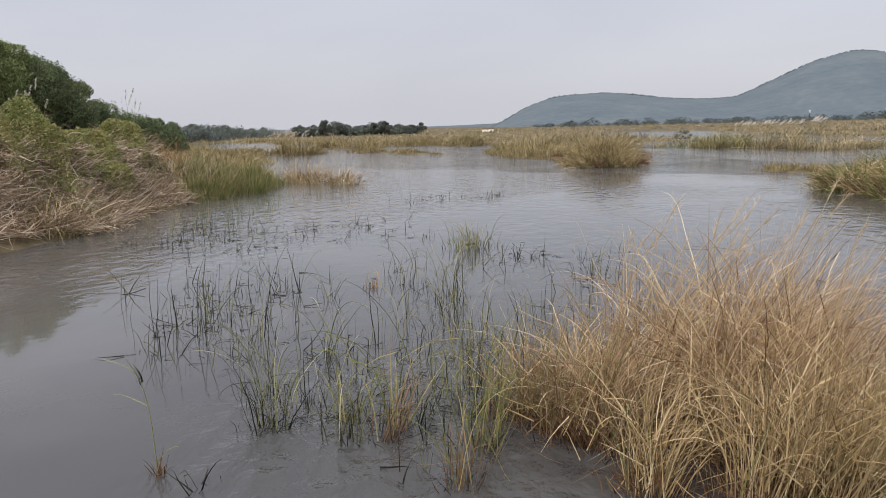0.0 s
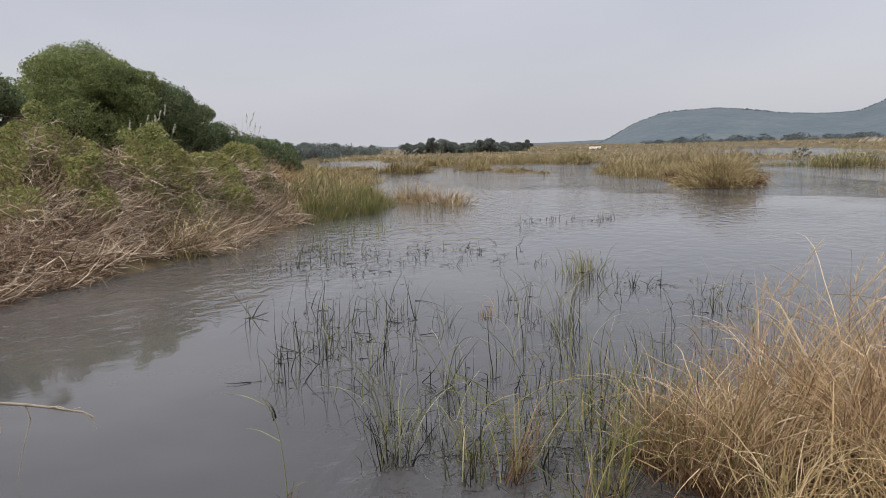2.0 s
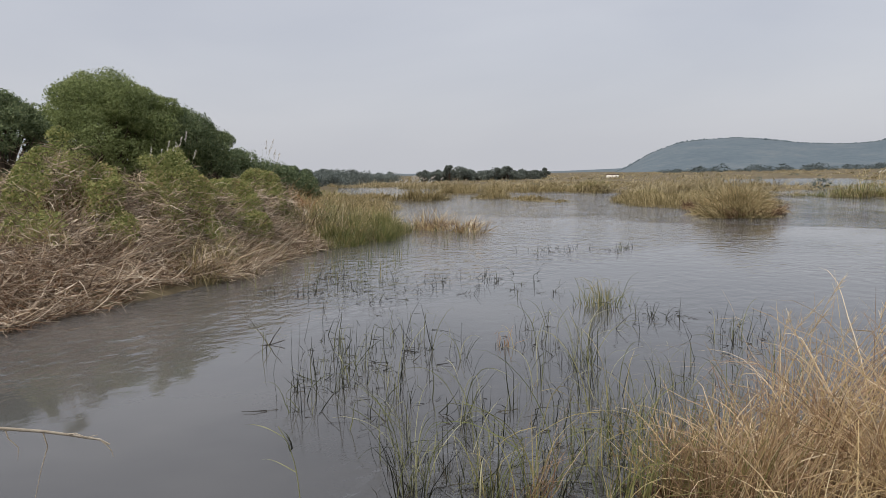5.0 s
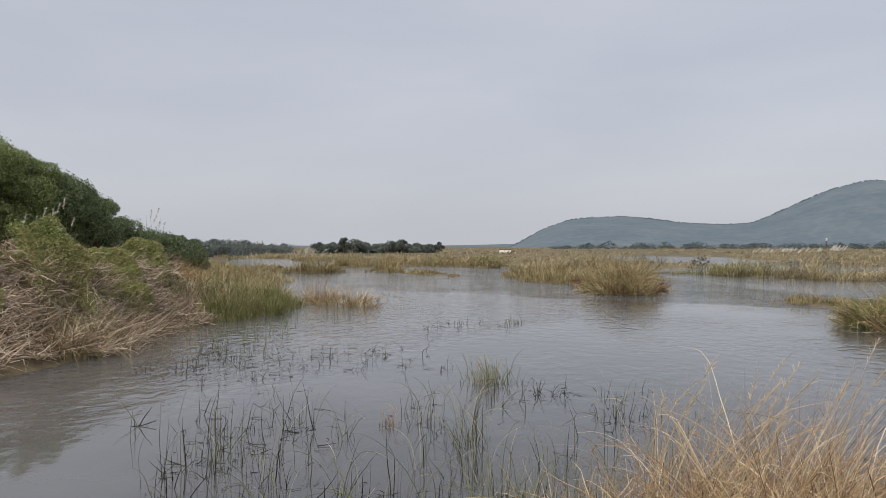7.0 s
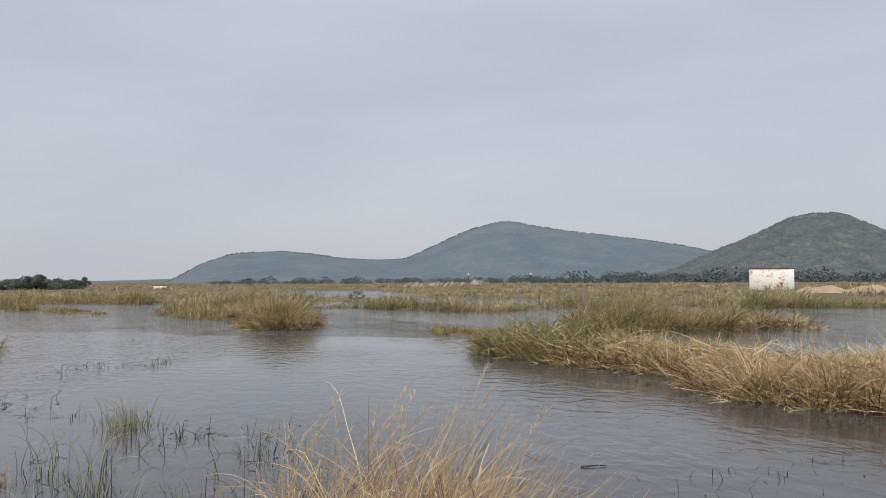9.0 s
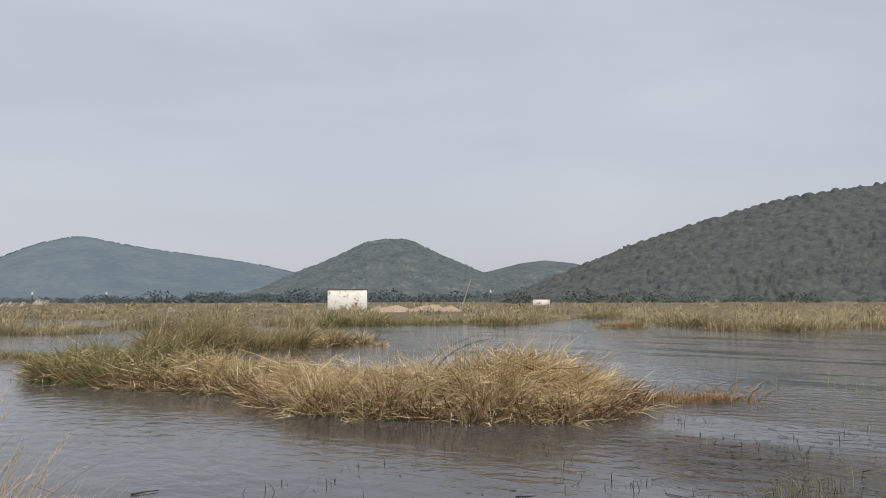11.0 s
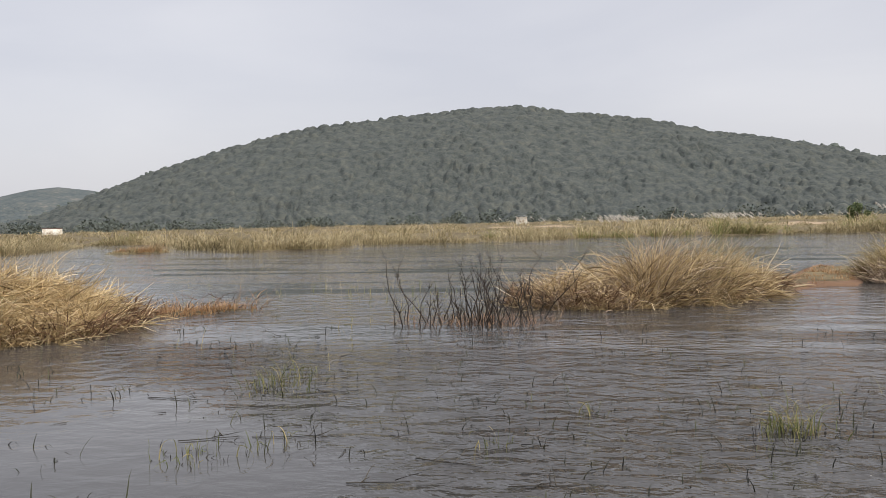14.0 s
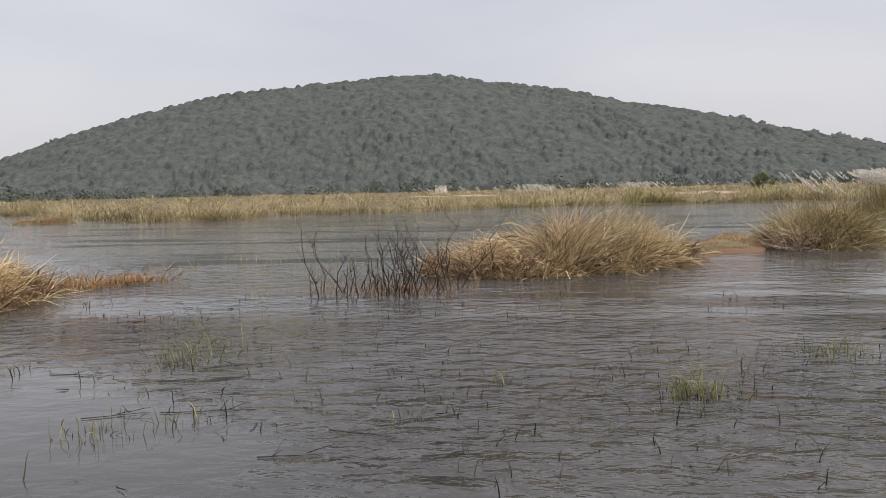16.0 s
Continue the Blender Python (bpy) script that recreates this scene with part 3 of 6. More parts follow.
gF = np.stack([gi * az_n + gj, gi * az_n + (gj + 1) % az_n, (gi + 1) * az_n + (gj + 1) % az_n, (gi + 1) * az_n + gj], -1).reshape(-1, 4)
stuff("ground", (np.stack([gx, gy, ground_z(gx, gy)], -1), gF[:, ::-1]), M_ground, "silty river bed, low islands and dry turf banks", "ground", "structure", smooth=True)
wr = np.array([0.02, 5, 20, 80, 300, 1200, 4400])
wa = np.linspace(0, 2 * np.pi, 48, endpoint=False)
wi, wj = np.meshgrid(np.arange(6), np.arange(48), indexing="ij")
wF = np.stack([wi * 48 + wj, wi * 48 + (wj + 1) % 48, (wi + 1) * 48 + (wj + 1) % 48, (wi + 1) * 48 + wj], -1).reshape(-1, 4)
wV = np.stack([(wr[:, None] * np.sin(wa)).ravel(), (wr[:, None] * np.cos(wa)).ravel(), np.zeros(7 * 48)], -1)
stuff("water", (wV, wF[:, ::-1]), M_water, "muddy grey-brown river water with small ripples", "water", "structure")

# ---------------------------------------------------------------- hills


def canopy(u, w, cell, rmin, rmax, hmin, hmax, seed, full=0.85):
    """Height of a closed scrub canopy: the highest of the rounded crowns scattered one to a cell."""
    def h(a, b, s):
        v = np.sin(a * 127.1 + b * 311.7 + s * 74.7) * 43758.5453
        return v - np.floor(v)
    ci, cj = np.floor(u / cell), np.floor(w / cell)
    best = np.zeros(u.shape)
    for di in (-1, 0, 1):
        for dj in (-1, 0, 1):
            a, b = ci + di, cj + dj
            cx, cy = (a + h(a, b, seed)) * cell, (b + h(a, b, seed + 1)) * cell
            r = rmin + (rmax - rmin) * h(a, b, seed + 2)
            top = (hmin + (hmax - hmin) * h(a, b, seed + 3) ** 2) * (h(a, b, seed + 4) < full)
            q = ((u - cx) ** 2 + (w - cy) ** 2) / r ** 2
            best = np.maximum(best, top * np.sqrt(np.maximum(1 - q, 0)))
    return best


def hill(name, mat, profile, r0, front, back, label, rough, sub=160, rows=70, leafy=0.0):
    """A ridge whose crest runs round the valley at distance r0; profile: bearing and height of the crest."""
    pa, ph = np.array(profile).T
    a = np.linspace(pa[0], pa[-1], sub * 2)
    # rounded crest line between the known heights
    h = np.interp(a, pa, ph)
    m = max(5, sub // 32)
    k = np.hanning(2 * m + 1)
    h = np.convolve(np.pad(h, m, mode="edge"), k / k.sum(), mode="valid")
    v = np.linspace(-1, 1, rows) if not leafy else np.concatenate([np.linspace(-1, 0.08, rows), np.linspace(0.1, 1, 16)])
    r = np.where(v < 0, r0 + v * front, r0 + v * back)
    A, Rr = np.meshgrid(np.radians(a), r, indexing="ij")
    fall = np.cos(v * np.pi / 2)[None, :] ** 1.25
    X, Y = Rr * np.sin(A), Rr * np.cos(A)
    big = vnoise(X, Y, front * 0.42, 2) - 0.5
    mid = vnoise(X, Y, front * 0.14, 4) - 0.5
    Z = h[:, None] * fall
    gully = 1 - np.abs(v)[None, :]
    Z = Z + (big * 2 + mid) * rough * np.sin(np.clip(fall, 0, 1) * np.pi) * (h[:, None] / h.max()) * gully ** 0.3
    Z -= 2.0 * (1 - fall)
    if leafy:
        Z -= 2.4 * leafy
        arc, run = A * r0, Rr * 0.8 + 4.0 * vnoise(X, Y, 17, 15)
        arc = arc + 4.0 * vnoise(X, Y, 13, 16)
        thick = leafy * (0.55 + 0.9 * vnoise(X, Y, 30, 17))
        Z = Z + thick * np.maximum(canopy(arc, run, 5.2, 2.4, 4.4, 0.8, 2.6, 3), canopy(arc, run, 2.6, 1.1, 2.1, 0.4, 1.3, 13, 0.9))
    m, q = Z.shape
    ii, jj = np.meshgrid(np.arange(m - 1), np.arange(q - 1), indexing="ij")
    F = np.stack([ii * q + jj, ii * q + jj + 1, (ii + 1) * q + jj + 1, (ii + 1) * q + jj], -1).reshape(-1, 4)
    ob = stuff(name, (np.stack([X, Y, Z], -1).reshape(-1, 3), F), mat, label, "hill", "structure", smooth=True)
    return X, Y, Z


def blob_field(P, S, squash=0.8, fine=2, crumple=0.24):
    """Crumpled leafy clumps, one at each of P with radius S."""
    bm = bmesh.new()
    bmesh.ops.create_icosphere(bm, subdivisions=fine, radius=1.0)
    V0 = np.array([v.co[:] for v in bm.verts])
    F0 = np.array([[v.index for v in f.verts] for f in bm.faces])
    bm.free()
    n, k = len(P), len(V0)
    lump = 1 + crumple * rng.normal(size=(n, k, 1)).clip(-1.6, 1.6)
    B0 = V0.copy()
    low = B0[:, 2] < 0
    B0[low, :2] /= np.maximum(np.hypot(B0[low, 0], B0[low, 1]), 0.35)[:, None]
    V = B0[None] * lump * S[:, None, None]
    V[:, :, 2] *= squash
    V[:, :, 2] = np.maximum(V[:, :, 2], -0.35 * S[:, None])
    V += P[:, None]
    F = (np.arange(n)[:, None, None] * k + F0[None]).reshape(-1, 3)
    return V.reshape(-1, 3), F


def scrub_on(X, Y, Z, n, smin, smax, v_to=0.62, v_from=0.03):
    m, q = Z.shape
    i = rng.integers(0, m - 1, n)
    j = rng.integers(int(q * v_from), int(q * v_to), n)
    fu, fv = rng.uniform(0, 1, n), rng.uniform(0, 1, n)

    def g(A):
        return A[i, j] * (1 - fu) * (1 - fv) + A[i + 1, j] * fu * (1 - fv) + A[i, j + 1] * (1 - fu) * fv + A[i + 1, j + 1] * fu * fv
    x, y, z = g(X), g(Y), g(Z)
    S = (smin + (smax - smin) * rng.uniform(0, 1, n) ** 1.8) * (0.6 + 0.8 * vnoise(x, y, 40, 6))
    return np.stack([x, y, z + S * 0.12], -1), S


BIG = [(44, 0), (48, 3), (52.0, 11), (55.6, 27.2), (58.6, 38.0), (61.9, 49.0), (65.1, 59), (68.9, 66.6), (72.5, 71.8), (76.3, 75.4), (80.0, 78.5), (82.6, 79.3), (87.6, 71.8), (91.3, 66.4), (95.0, 57.6), (98.6, 52), (102.1, 43.6), (105.4, 34.6),
       (108.6, 27.8), (110.6, 23.8), (116, 13), (122, 5), (130, 0)]
X, Y, Z = hill("hill_near", M_hill, BIG, 600, 260, 260, "broad hill covered in grey-green scrub", 5.0, 560, 300, 1.15)
P, S = scrub_on(X, Y, Z, 420, 0.8, 2.1, 0.875, 0.84)
P[:, 2] += S * 0.4
k = np.degrees(np.arctan2(P[:, 0], P[:, 1])) > 100
S[k] *= rng.uniform(1.0, 1.9, k.sum())
P[k, 2] += S[k] * 0.35
stuff("hill_scrub", blob_field(P, S, 0.75, 2, 0.2), M_scrub, "taller bushes along the crest of the near hill", "scrub", smooth=True)
PEAK2 = [(31, 0), (34, 18), (36, 34), (38.4, 54), (40.2, 69), (41.0, 76.5), (42.4, 80), (43.6, 79.5), (44.5, 73), (46.5, 56), (48.7, 38), (51, 27), (54, 14), (58, 0)]
X, Y, Z = hill("hill_pointed", M_hill_mid, PEAK2, 1100, 380, 300, "pointed dry hill, light haze in its colour", 9.0, 300, 190, 1.3)
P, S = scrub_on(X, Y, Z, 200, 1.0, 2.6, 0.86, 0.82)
# leaf colour mixed with haze to match the pointed hill
M_scrub_mid = plant_mat("haze_tinted_scrub", [(0.078, 0.100, 0.104), (0.090, 0.112, 0.114), (0.104, 0.126, 0.124)], glow=0.0, mottle=0.02)
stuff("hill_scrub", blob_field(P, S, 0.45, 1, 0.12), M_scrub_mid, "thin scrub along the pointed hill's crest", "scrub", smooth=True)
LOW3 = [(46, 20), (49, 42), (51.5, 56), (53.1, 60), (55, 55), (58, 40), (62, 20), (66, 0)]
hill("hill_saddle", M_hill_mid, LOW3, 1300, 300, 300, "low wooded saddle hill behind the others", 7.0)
LONG = [(0.2, 0), (0.9, 6), (2.4, 28), (4.2, 44), (6, 48), (8, 49.5), (9.6, 45), (11.4, 39), (13, 36), (14.5, 35), (16.0, 37), (17.2, 50), (18.3, 62), (20.3, 84), (22.4, 97),
        (23.5, 96), (24.6, 90), (26, 84), (28.3, 76), (31, 68), (34.1, 56), (37, 40), (40, 22), (44, 0)]
X, Y, Z = hill("hill_far", M_hill_far, LONG, 1400, 420, 350, "long hill range, blue-grey haze in its colour", 8.0)
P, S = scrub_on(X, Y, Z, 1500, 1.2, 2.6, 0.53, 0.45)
# bluer still: the far range's haze is part of this colour
M_scrub_far = plant_mat("far_scrub_haze", [(0.108, 0.138, 0.152), (0.122, 0.154, 0.166), (0.14, 0.168, 0.175)], glow=0.0, mottle=0.02)
stuff("hill_scrub", blob_field(P, S, 0.8, 1), M_scrub_far, "scrub on the far range, haze in its colour", "scrub")
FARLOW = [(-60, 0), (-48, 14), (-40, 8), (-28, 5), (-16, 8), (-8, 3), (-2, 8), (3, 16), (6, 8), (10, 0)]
hill("hill_horizon", M_hill_far, FARLOW, 3300, 500, 400, "faint low hills on the horizon, haze in their colour", 6.0)

# ---------------------------------------------------------------- trees


def tree(at, top, width, mat, leafn, leaf, label, lobes=9, dead=False, group=""):
    """A trunk with limbs and a crown of leaves gathered in uneven lobes."""
    at = np.asarray(at, float)
    at[2] = ground_z(at[:1], at[1:2])[0] - 0.05
    h = top - at[2]
    t = thing("tree", at, label, "tree", group)
    lobes = int(lobes * 1.3)
    rng = np.random.default_rng(int(abs(at[0] * 131 + at[1] * 17)))
    limbs = [tube(crooked(at, at + (rng.normal() * 0.05 * h, rng.normal() * 0.05 * h, h * 0.72), 0.05, 8), np.linspace(0.045, 0.012, 8) * h)]
    C, Rr = [], []
    for k in range(lobes):
        a, q = rng.uniform(0, 2 * np.pi), math.sqrt(rng.uniform(0.0, 1)) * 0.82
        rad = width * rng.uniform(0.09, 0.21)
        roof = h * (1 - 0.62 * q ** 3.0) - rad * 0.75
        c = np.array([at[0] + math.cos(a) * q * width * 0.5, at[1] + math.sin(a) * q * width * 0.5, at[2] + max(rad * 0.5, roof * (1 - (0.85 * rng.uniform(0, 1) ** 1.7 if k % 2 else 0.06 * rng.uniform(0, 1))))])
        C.append(c)
        Rr.append(rad)
        s = at + (0, 0, h * rng.uniform(0.08, 0.3))
        limbs.append(tube(crooked(s, c, 0.06, 6), np.linspace(0.014, 0.004, 6) * h, 5))
    C[0] = at + (0, 0, h - Rr[0] * 0.75)
    piece("trunk", join(limbs), M_bark, t)
    which = rng.integers(0, lobes, leafn)
    d = rng.normal(size=(leafn, 3))
    d /= np.linalg.norm(d, axis=1)[:, None]
    lump = 0.75 + 0.5 * vnoise(d[:, 0] * 3 + which * 7, d[:, 1] * 3 + d[:, 2] * 4, 0.9, 4)
    shell = rng.uniform(0.35, 1.0, leafn) ** 0.45
    Pl = np.array(C)[which] + d * (np.array(Rr)[which] * lump * shell)[:, None] * (1, 1, 0.85) + rng.normal(0, 0.010 * width, (leafn, 3)) * (rng.uniform(0, 1, leafn) ** 2)[:, None]
    Pl = Pl[Pl[:, 2] > at[2] + 0.05 * h]
    piece("crown", leaves(Pl, leaf * rng.uniform(0.6, 1.3, len(Pl))), mat, t, kind="stuff")
    return t


tree((-20.2, 32.2, 0), 6.45, 5.4, M_leafl, 100000, 0.078, "broad leafy tree with light green crown on the bank", 44)
tree((-19.0, 33.2, 0), 5.85, 4.2, M_leafl, 42000, 0.078, "light green tree merging with its broad neighbour", 24)
tree((-18.2, 34.9, 0), 5.15, 3.8, M_leafd, 50000, 0.08, "dark green rounded tree beside the broad one", 34)
tree((-17.3, 35.6, 0), 4.25, 3.2, M_leafd, 32000, 0.08, "dark green small tree on the bank", 26)
tree((-17.0, 37.8, 0), 3.4, 3.2, M_leafd, 26000, 0.085, "low dark green tree behind the reeds", 24)
tree((-16.7, 40.2, 0), 2.9, 3.4, M_leafd, 20000, 0.09, "low dark green tree behind the reeds", 22)
tree((-17.1, 44.4, 0), 2.65, 3.4, M_leafd, 14000, 0.10, "low dark green tree behind the reeds", 20)
tree((-21.6, 52.0, 0), 2.8, 4.0, M_leafd, 10000, 0.16, "low dark green tree behind the reeds", 12)
tree((-16.1, 21.4, 0), 4.5, 2.6, M_leafd, 26000, 0.075, "dark vine-hung tree on the bank", 26)
tree((-17.6, 20.0, 0), 4.9, 3.2, M_leafd, 20000, 0.09, "dark leafy tree on the bank", 14)
for k in range(20):
    az = -22.0 + 0.37 * k + rng.uniform(-0.15, 0.15)
    d = 85 + 9.5 * k + rng.uniform(-8, 8)
    top = 2.1 + (17 - 0.7 * k + rng.uniform(-4, 3)) / 1490 * d
    tree(spot(az, d), max(top, 2.3), d * 0.036 * rng.uniform(0.8, 1.4), M_leaffar, 1500, 0.35, "distant bank tree, light haze in its leaf colour", 9, group="distant bank trees")
for k in range(30):
    az = -12.5 + 0.26 * k + rng.uniform(-0.15, 0.15)
    top = (3.2, 3.6, 4.2, 4.9, 4.4, 4.1, 3.9, 4.0, 4.0, 3.8, 4.0, 4.3, 4.0, 3.3, 2.8)[k // 2] * rng.uniform(0.5, 1.06)
    tree(spot(az, 250 + rng.uniform(-8, 8)), top, 5.4 * rng.uniform(0.7, 1.3), M_leafgrove, 1500, 0.42, "dark tree in a grove amid the reeds", 9, group="grove trees")
tree(spot(-4.45, 255), 3.4, 3.4, M_leafgrove, 1200, 0.4, "lone small tree amid the reeds", 8)

# woods at the foot of the hills
def woods(n, az0, az1, d0, d1, smin, smax, mat, label):
    """A belt of low trees, each a cluster of leafy lumps."""
    az, d = rng.uniform(az0, az1, n), rng.uniform(d0, d1, n)
    s = rng.uniform(smin, smax, n) * (0.5 + 0.9 * vnoise(az * 10, d * 0.1, 9.0, 4))
    P = np.column_stack([d * np.sin(np.radians(az)), d * np.cos(np.radians(az)), s * 0.4])
    P, s = np.repeat(P, 110, 0), np.repeat(s, 110)
    q = rng.normal(size=P.shape)
    q *= (rng.uniform(0.3, 1, len(P)) ** 0.5 / np.linalg.norm(q, axis=1))[:, None]
    P = P + q * s[:, None] * (1.0, 1.0, 0.75)
    P[:, 2] = np.abs(P[:, 2])
    stuff("distant_woods", leaves(P, s * rng.uniform(0.16, 0.32, len(s)), 0.2), mat, label, "woods")


woods(520, 50, 128, 300, 420, 0.8, 4.2, M_scrub, "belt of low trees and bushes below the near hill")
woods(330, 24, 52, 430, 700, 1.2, 6.0, M_scrub_mid, "belt of trees below the pointed hill, haze in their colour")
woods(700, -16, 30, 380, 620, 0.5, 1.1, M_reedfar, "low tawny scrub beyond the reed beds")
woods(70, -8, 52, 85, 240, 0.25, 0.8, M_leafgrove, "dark low bushes scattered in the reed beds")
woods(260, 3, 26, 500, 750, 1.0, 4.2, M_scrub_mid, "belt of low trees below the long range, haze in their colour")

# ---------------------------------------------------------------- reeds and grass


def in_poly(poly, n, edge=0.0, bias=None):
    """About n random places in a polygon, standing in from its edge."""
    a = np.array(poly)
    lo, hi = a.min(0), a.max(0)
    out = np.empty((0, 2))
    while len(out) < n:
        p = rng.uniform(lo, hi, (n * 3, 2))
        d = sdist(poly, p[:, 0], p[:, 1])
        keep = d > edge
        if bias:
            keep &= rng.uniform(0, 1, len(p)) < np.exp(-np.maximum(d, 0) / bias) + 0.25
        out = np.concatenate([out, p[keep]])
    return out[:n]


def stand(xy, h, w, lean, reach, droop, segs=4, spread=1.2, hnoise=0.45, nscale=2.0):
    """Blades rooted at xy; h, w: mean height and width; lean: main direction of lean, spread round it."""
    n = len(xy)
    z = np.maximum(ground_z(xy[:, 0], xy[:, 1]), -0.15)
    P = np.column_stack([xy, z])
    H = h * rng.uniform(0.6, 1.1, n) * (1 - hnoise / 2 + hnoise * vnoise(xy[:, 0], xy[:, 1], nscale, 9))
    D = lean + rng.normal(0, spread, n)
    R = np.abs(rng.normal(reach, reach * 0.5, n)) * H / max(h, 0.1)
    return blades(P, H, w * rng.uniform(0.6, 1.4, n), D, R, droop * rng.uniform(0.2, 1.4, n), segs)


WIND = -0.6  # blades lean a little towards +x and -y


def plumes(P, h, size, lean=0.3, rise=0.38, way=WIND):
    """Tall stems, and the silver plume on each; P: feet."""
    n = len(P)
    D = rng.normal(way, 0.5, n)
    H = h * rng.uniform(0.8, 1.1, n)
    R = H * lean * rng.uniform(0.4, 1.2, n)
    st = blades(P, H, 0.012 * size, D, R, 0.05, 4)
    tip = P + np.column_stack([np.cos(D) * R, np.sin(D) * R, H * 0.95])
    k = 42
    s = rng.uniform(0, 1, (n, k))
    along = np.column_stack([np.cos(D) * 0.8 * (1.2 - rise), np.sin(D) * 0.8 * (1.2 - rise), np.full(n, rise)])
    foot = tip[:, None] + along[:, None] * (s[..., None] - 0.7) * 0.42 * size
    foot = foot.reshape(-1, 3) + rng.normal(0, 0.012 * size, (n * k, 3))
    Dd = np.repeat(D, k) + rng.normal(0, 0.9, n * k)
    fl = blades(foot, 0.10 * size * rng.uniform(0.5, 1.2, n * k), 0.016 * size, Dd, 0.07 * size * rng.uniform(0.3, 1.3, n * k), 0.5, 2)
    return st, fl


def tussocks(C, per, rad, h, w, wind=0.35, droop=0.25, segs=5, base=None, fan=0.75, loose=0.28):
    """Domed tussocks: blades fan out from each centre of C, the outer ones lower and drooping."""
    n = len(C)
    rad, h = np.broadcast_to(np.asarray(rad, float), (n,)), np.broadcast_to(np.asarray(h, float), (n,))
    i = np.repeat(np.arange(n), per)
    m = len(i)
    rho, th = np.sqrt(rng.uniform(0, 1, m)), rng.uniform(0, 2 * np.pi, m)
    ox, oy = np.cos(th) * rho, np.sin(th) * rho
    xy = C[i] + np.column_stack([ox, oy]) * (rad[i] * 0.75)[:, None]
    lx = ox * fan + math.cos(WIND) * wind + rng.normal(0, loose, m)
    ly = oy * fan + math.sin(WIND) * wind + rng.normal(0, loose, m)
    H = h[i] * (1 - 0.30 * rho ** 2) * rng.uniform(0.5, 1.12, m)
    R = H * np.hypot(lx, ly) * 0.75
    z = ground_z(xy[:, 0], xy[:, 1]) if base is None else np.full(m, float(base))
    P = np.column_stack([xy, np.maximum(z, -0.12)])
    return blades(P, H, w * rng.uniform(0.6, 1.5, m), np.arctan2(ly, lx), R, droop * (0.35 + rho) * rng.uniform(0.3, 1.7, m), segs)


def isle(poly, n, per, rad, h, w, wind=0.35, droop=0.25, segs=5, taper=0.8, patch=2.5, seed=9, low=0.4, fan=0.75, edge=-0.18, loose=0.35):
    """Tussocks over an island: lower towards its rim, with dips and rises."""
    c = in_poly(poly, n, edge)
    d = sdist(poly, c[:, 0], c[:, 1])
    hh = h * (low + (1 - low) * vnoise(c[:, 0], c[:, 1], patch, seed)) * (0.55 + 0.45 * smooth01(d, 0, taper)) * rng.uniform(0.8, 1.2, n)
    return tussocks(c, per, rad, hh, w, wind, droop, segs, fan=fan, loose=loose)


def heap_of_straw(poly, n, top, w, reach=(0.5, 1.3), rim=0.9, edge=-0.15, patch=1.2, seed=61, wind=0.0):
    """Fallen and half-fallen stems heaped into a tangled mound over a polygon."""
    xy = in_poly(poly, n, edge)
    d = sdist(poly, xy[:, 0], xy[:, 1])
    roof = top * (0.25 + 0.75 * smooth01(d, -0.1, rim)) * (0.55 + 0.7 * vnoise(xy[:, 0], xy[:, 1], patch, seed))
    z = np.maximum(ground_z(xy[:, 0], xy[:, 1]), -0.05) + roof * np.sqrt(rng.uniform(0, 1, n)) * 0.85
    D = rng.uniform(-np.pi, np.pi, n)
    D = np.arctan2(np.sin(D) + wind * math.sin(WIND), np.cos(D) + wind * math.cos(WIND))
    return stems(np.column_stack([xy, z]), rng.uniform(*reach, n) * 0.75, D, rng.uniform(0.95, 1.6, n), rng.uniform(-0.5, 1.3, n), w * rng.uniform(0.5, 1.4, n), 7, 0.16, 0.2)


def mop(t, x, y, h, per, w, mat, wind=0.3, rad=0.14, sag=2.4):
    """One tussock of an island: a fountain of blades that rise and bend over on all sides."""
    per = int(per * 0.75)
    P = disc(x, y, rad, per)
    P[:, 2] = np.maximum(ground_z(P[:, 0], P[:, 1]), -0.03)
    dx, dy = (P[:, 0] - x) / rad * 0.5 + wind * math.cos(WIND) + rng.normal(0, 0.5, per), (P[:, 1] - y) / rad * 0.5 + wind * math.sin(WIND) + rng.normal(0, 0.5, per)
    q = rng.uniform(0, 1, per)
    return piece("tussock", stems(P, h * (0.6 + 0.65 * rng.uniform(0, 1, per)), np.arctan2(dy, dx), np.minimum(np.hypot(dx, dy) * 0.75, 1.35), 0.2 + sag * q, 1.5 * w * rng.uniform(0.5, 1.4, per), 8, 0.17, 0.2), mat, t, kind="stuff")


def mop_island(label, parts, group="reed islands"):
    """An island of tussocks; parts: outline, how many, blades in each, height, width, material, wind."""
    c = np.mean([np.mean(p[0], 0) for p in parts], 0)
    t = thing("reed_island", (c[0], c[1], 0), label, "reeds", group)
    for poly, n, per, h, w, mat, wind in parts:
        xy = in_poly(poly, n, 0.02)
        d = sdist(poly, xy[:, 0], xy[:, 1])
        hh = h * (0.55 + 0.45 * smooth01(d, 0, 0.7)) * (0.55 + 0.65 * vnoise(xy[:, 0], xy[:, 1], 1.1, 9)) * rng.uniform(0.75, 1.2, n)
        for (x, y), k in zip(xy, hh):
            mop(t, x, y, k, per, w, mat, wind)
    return t


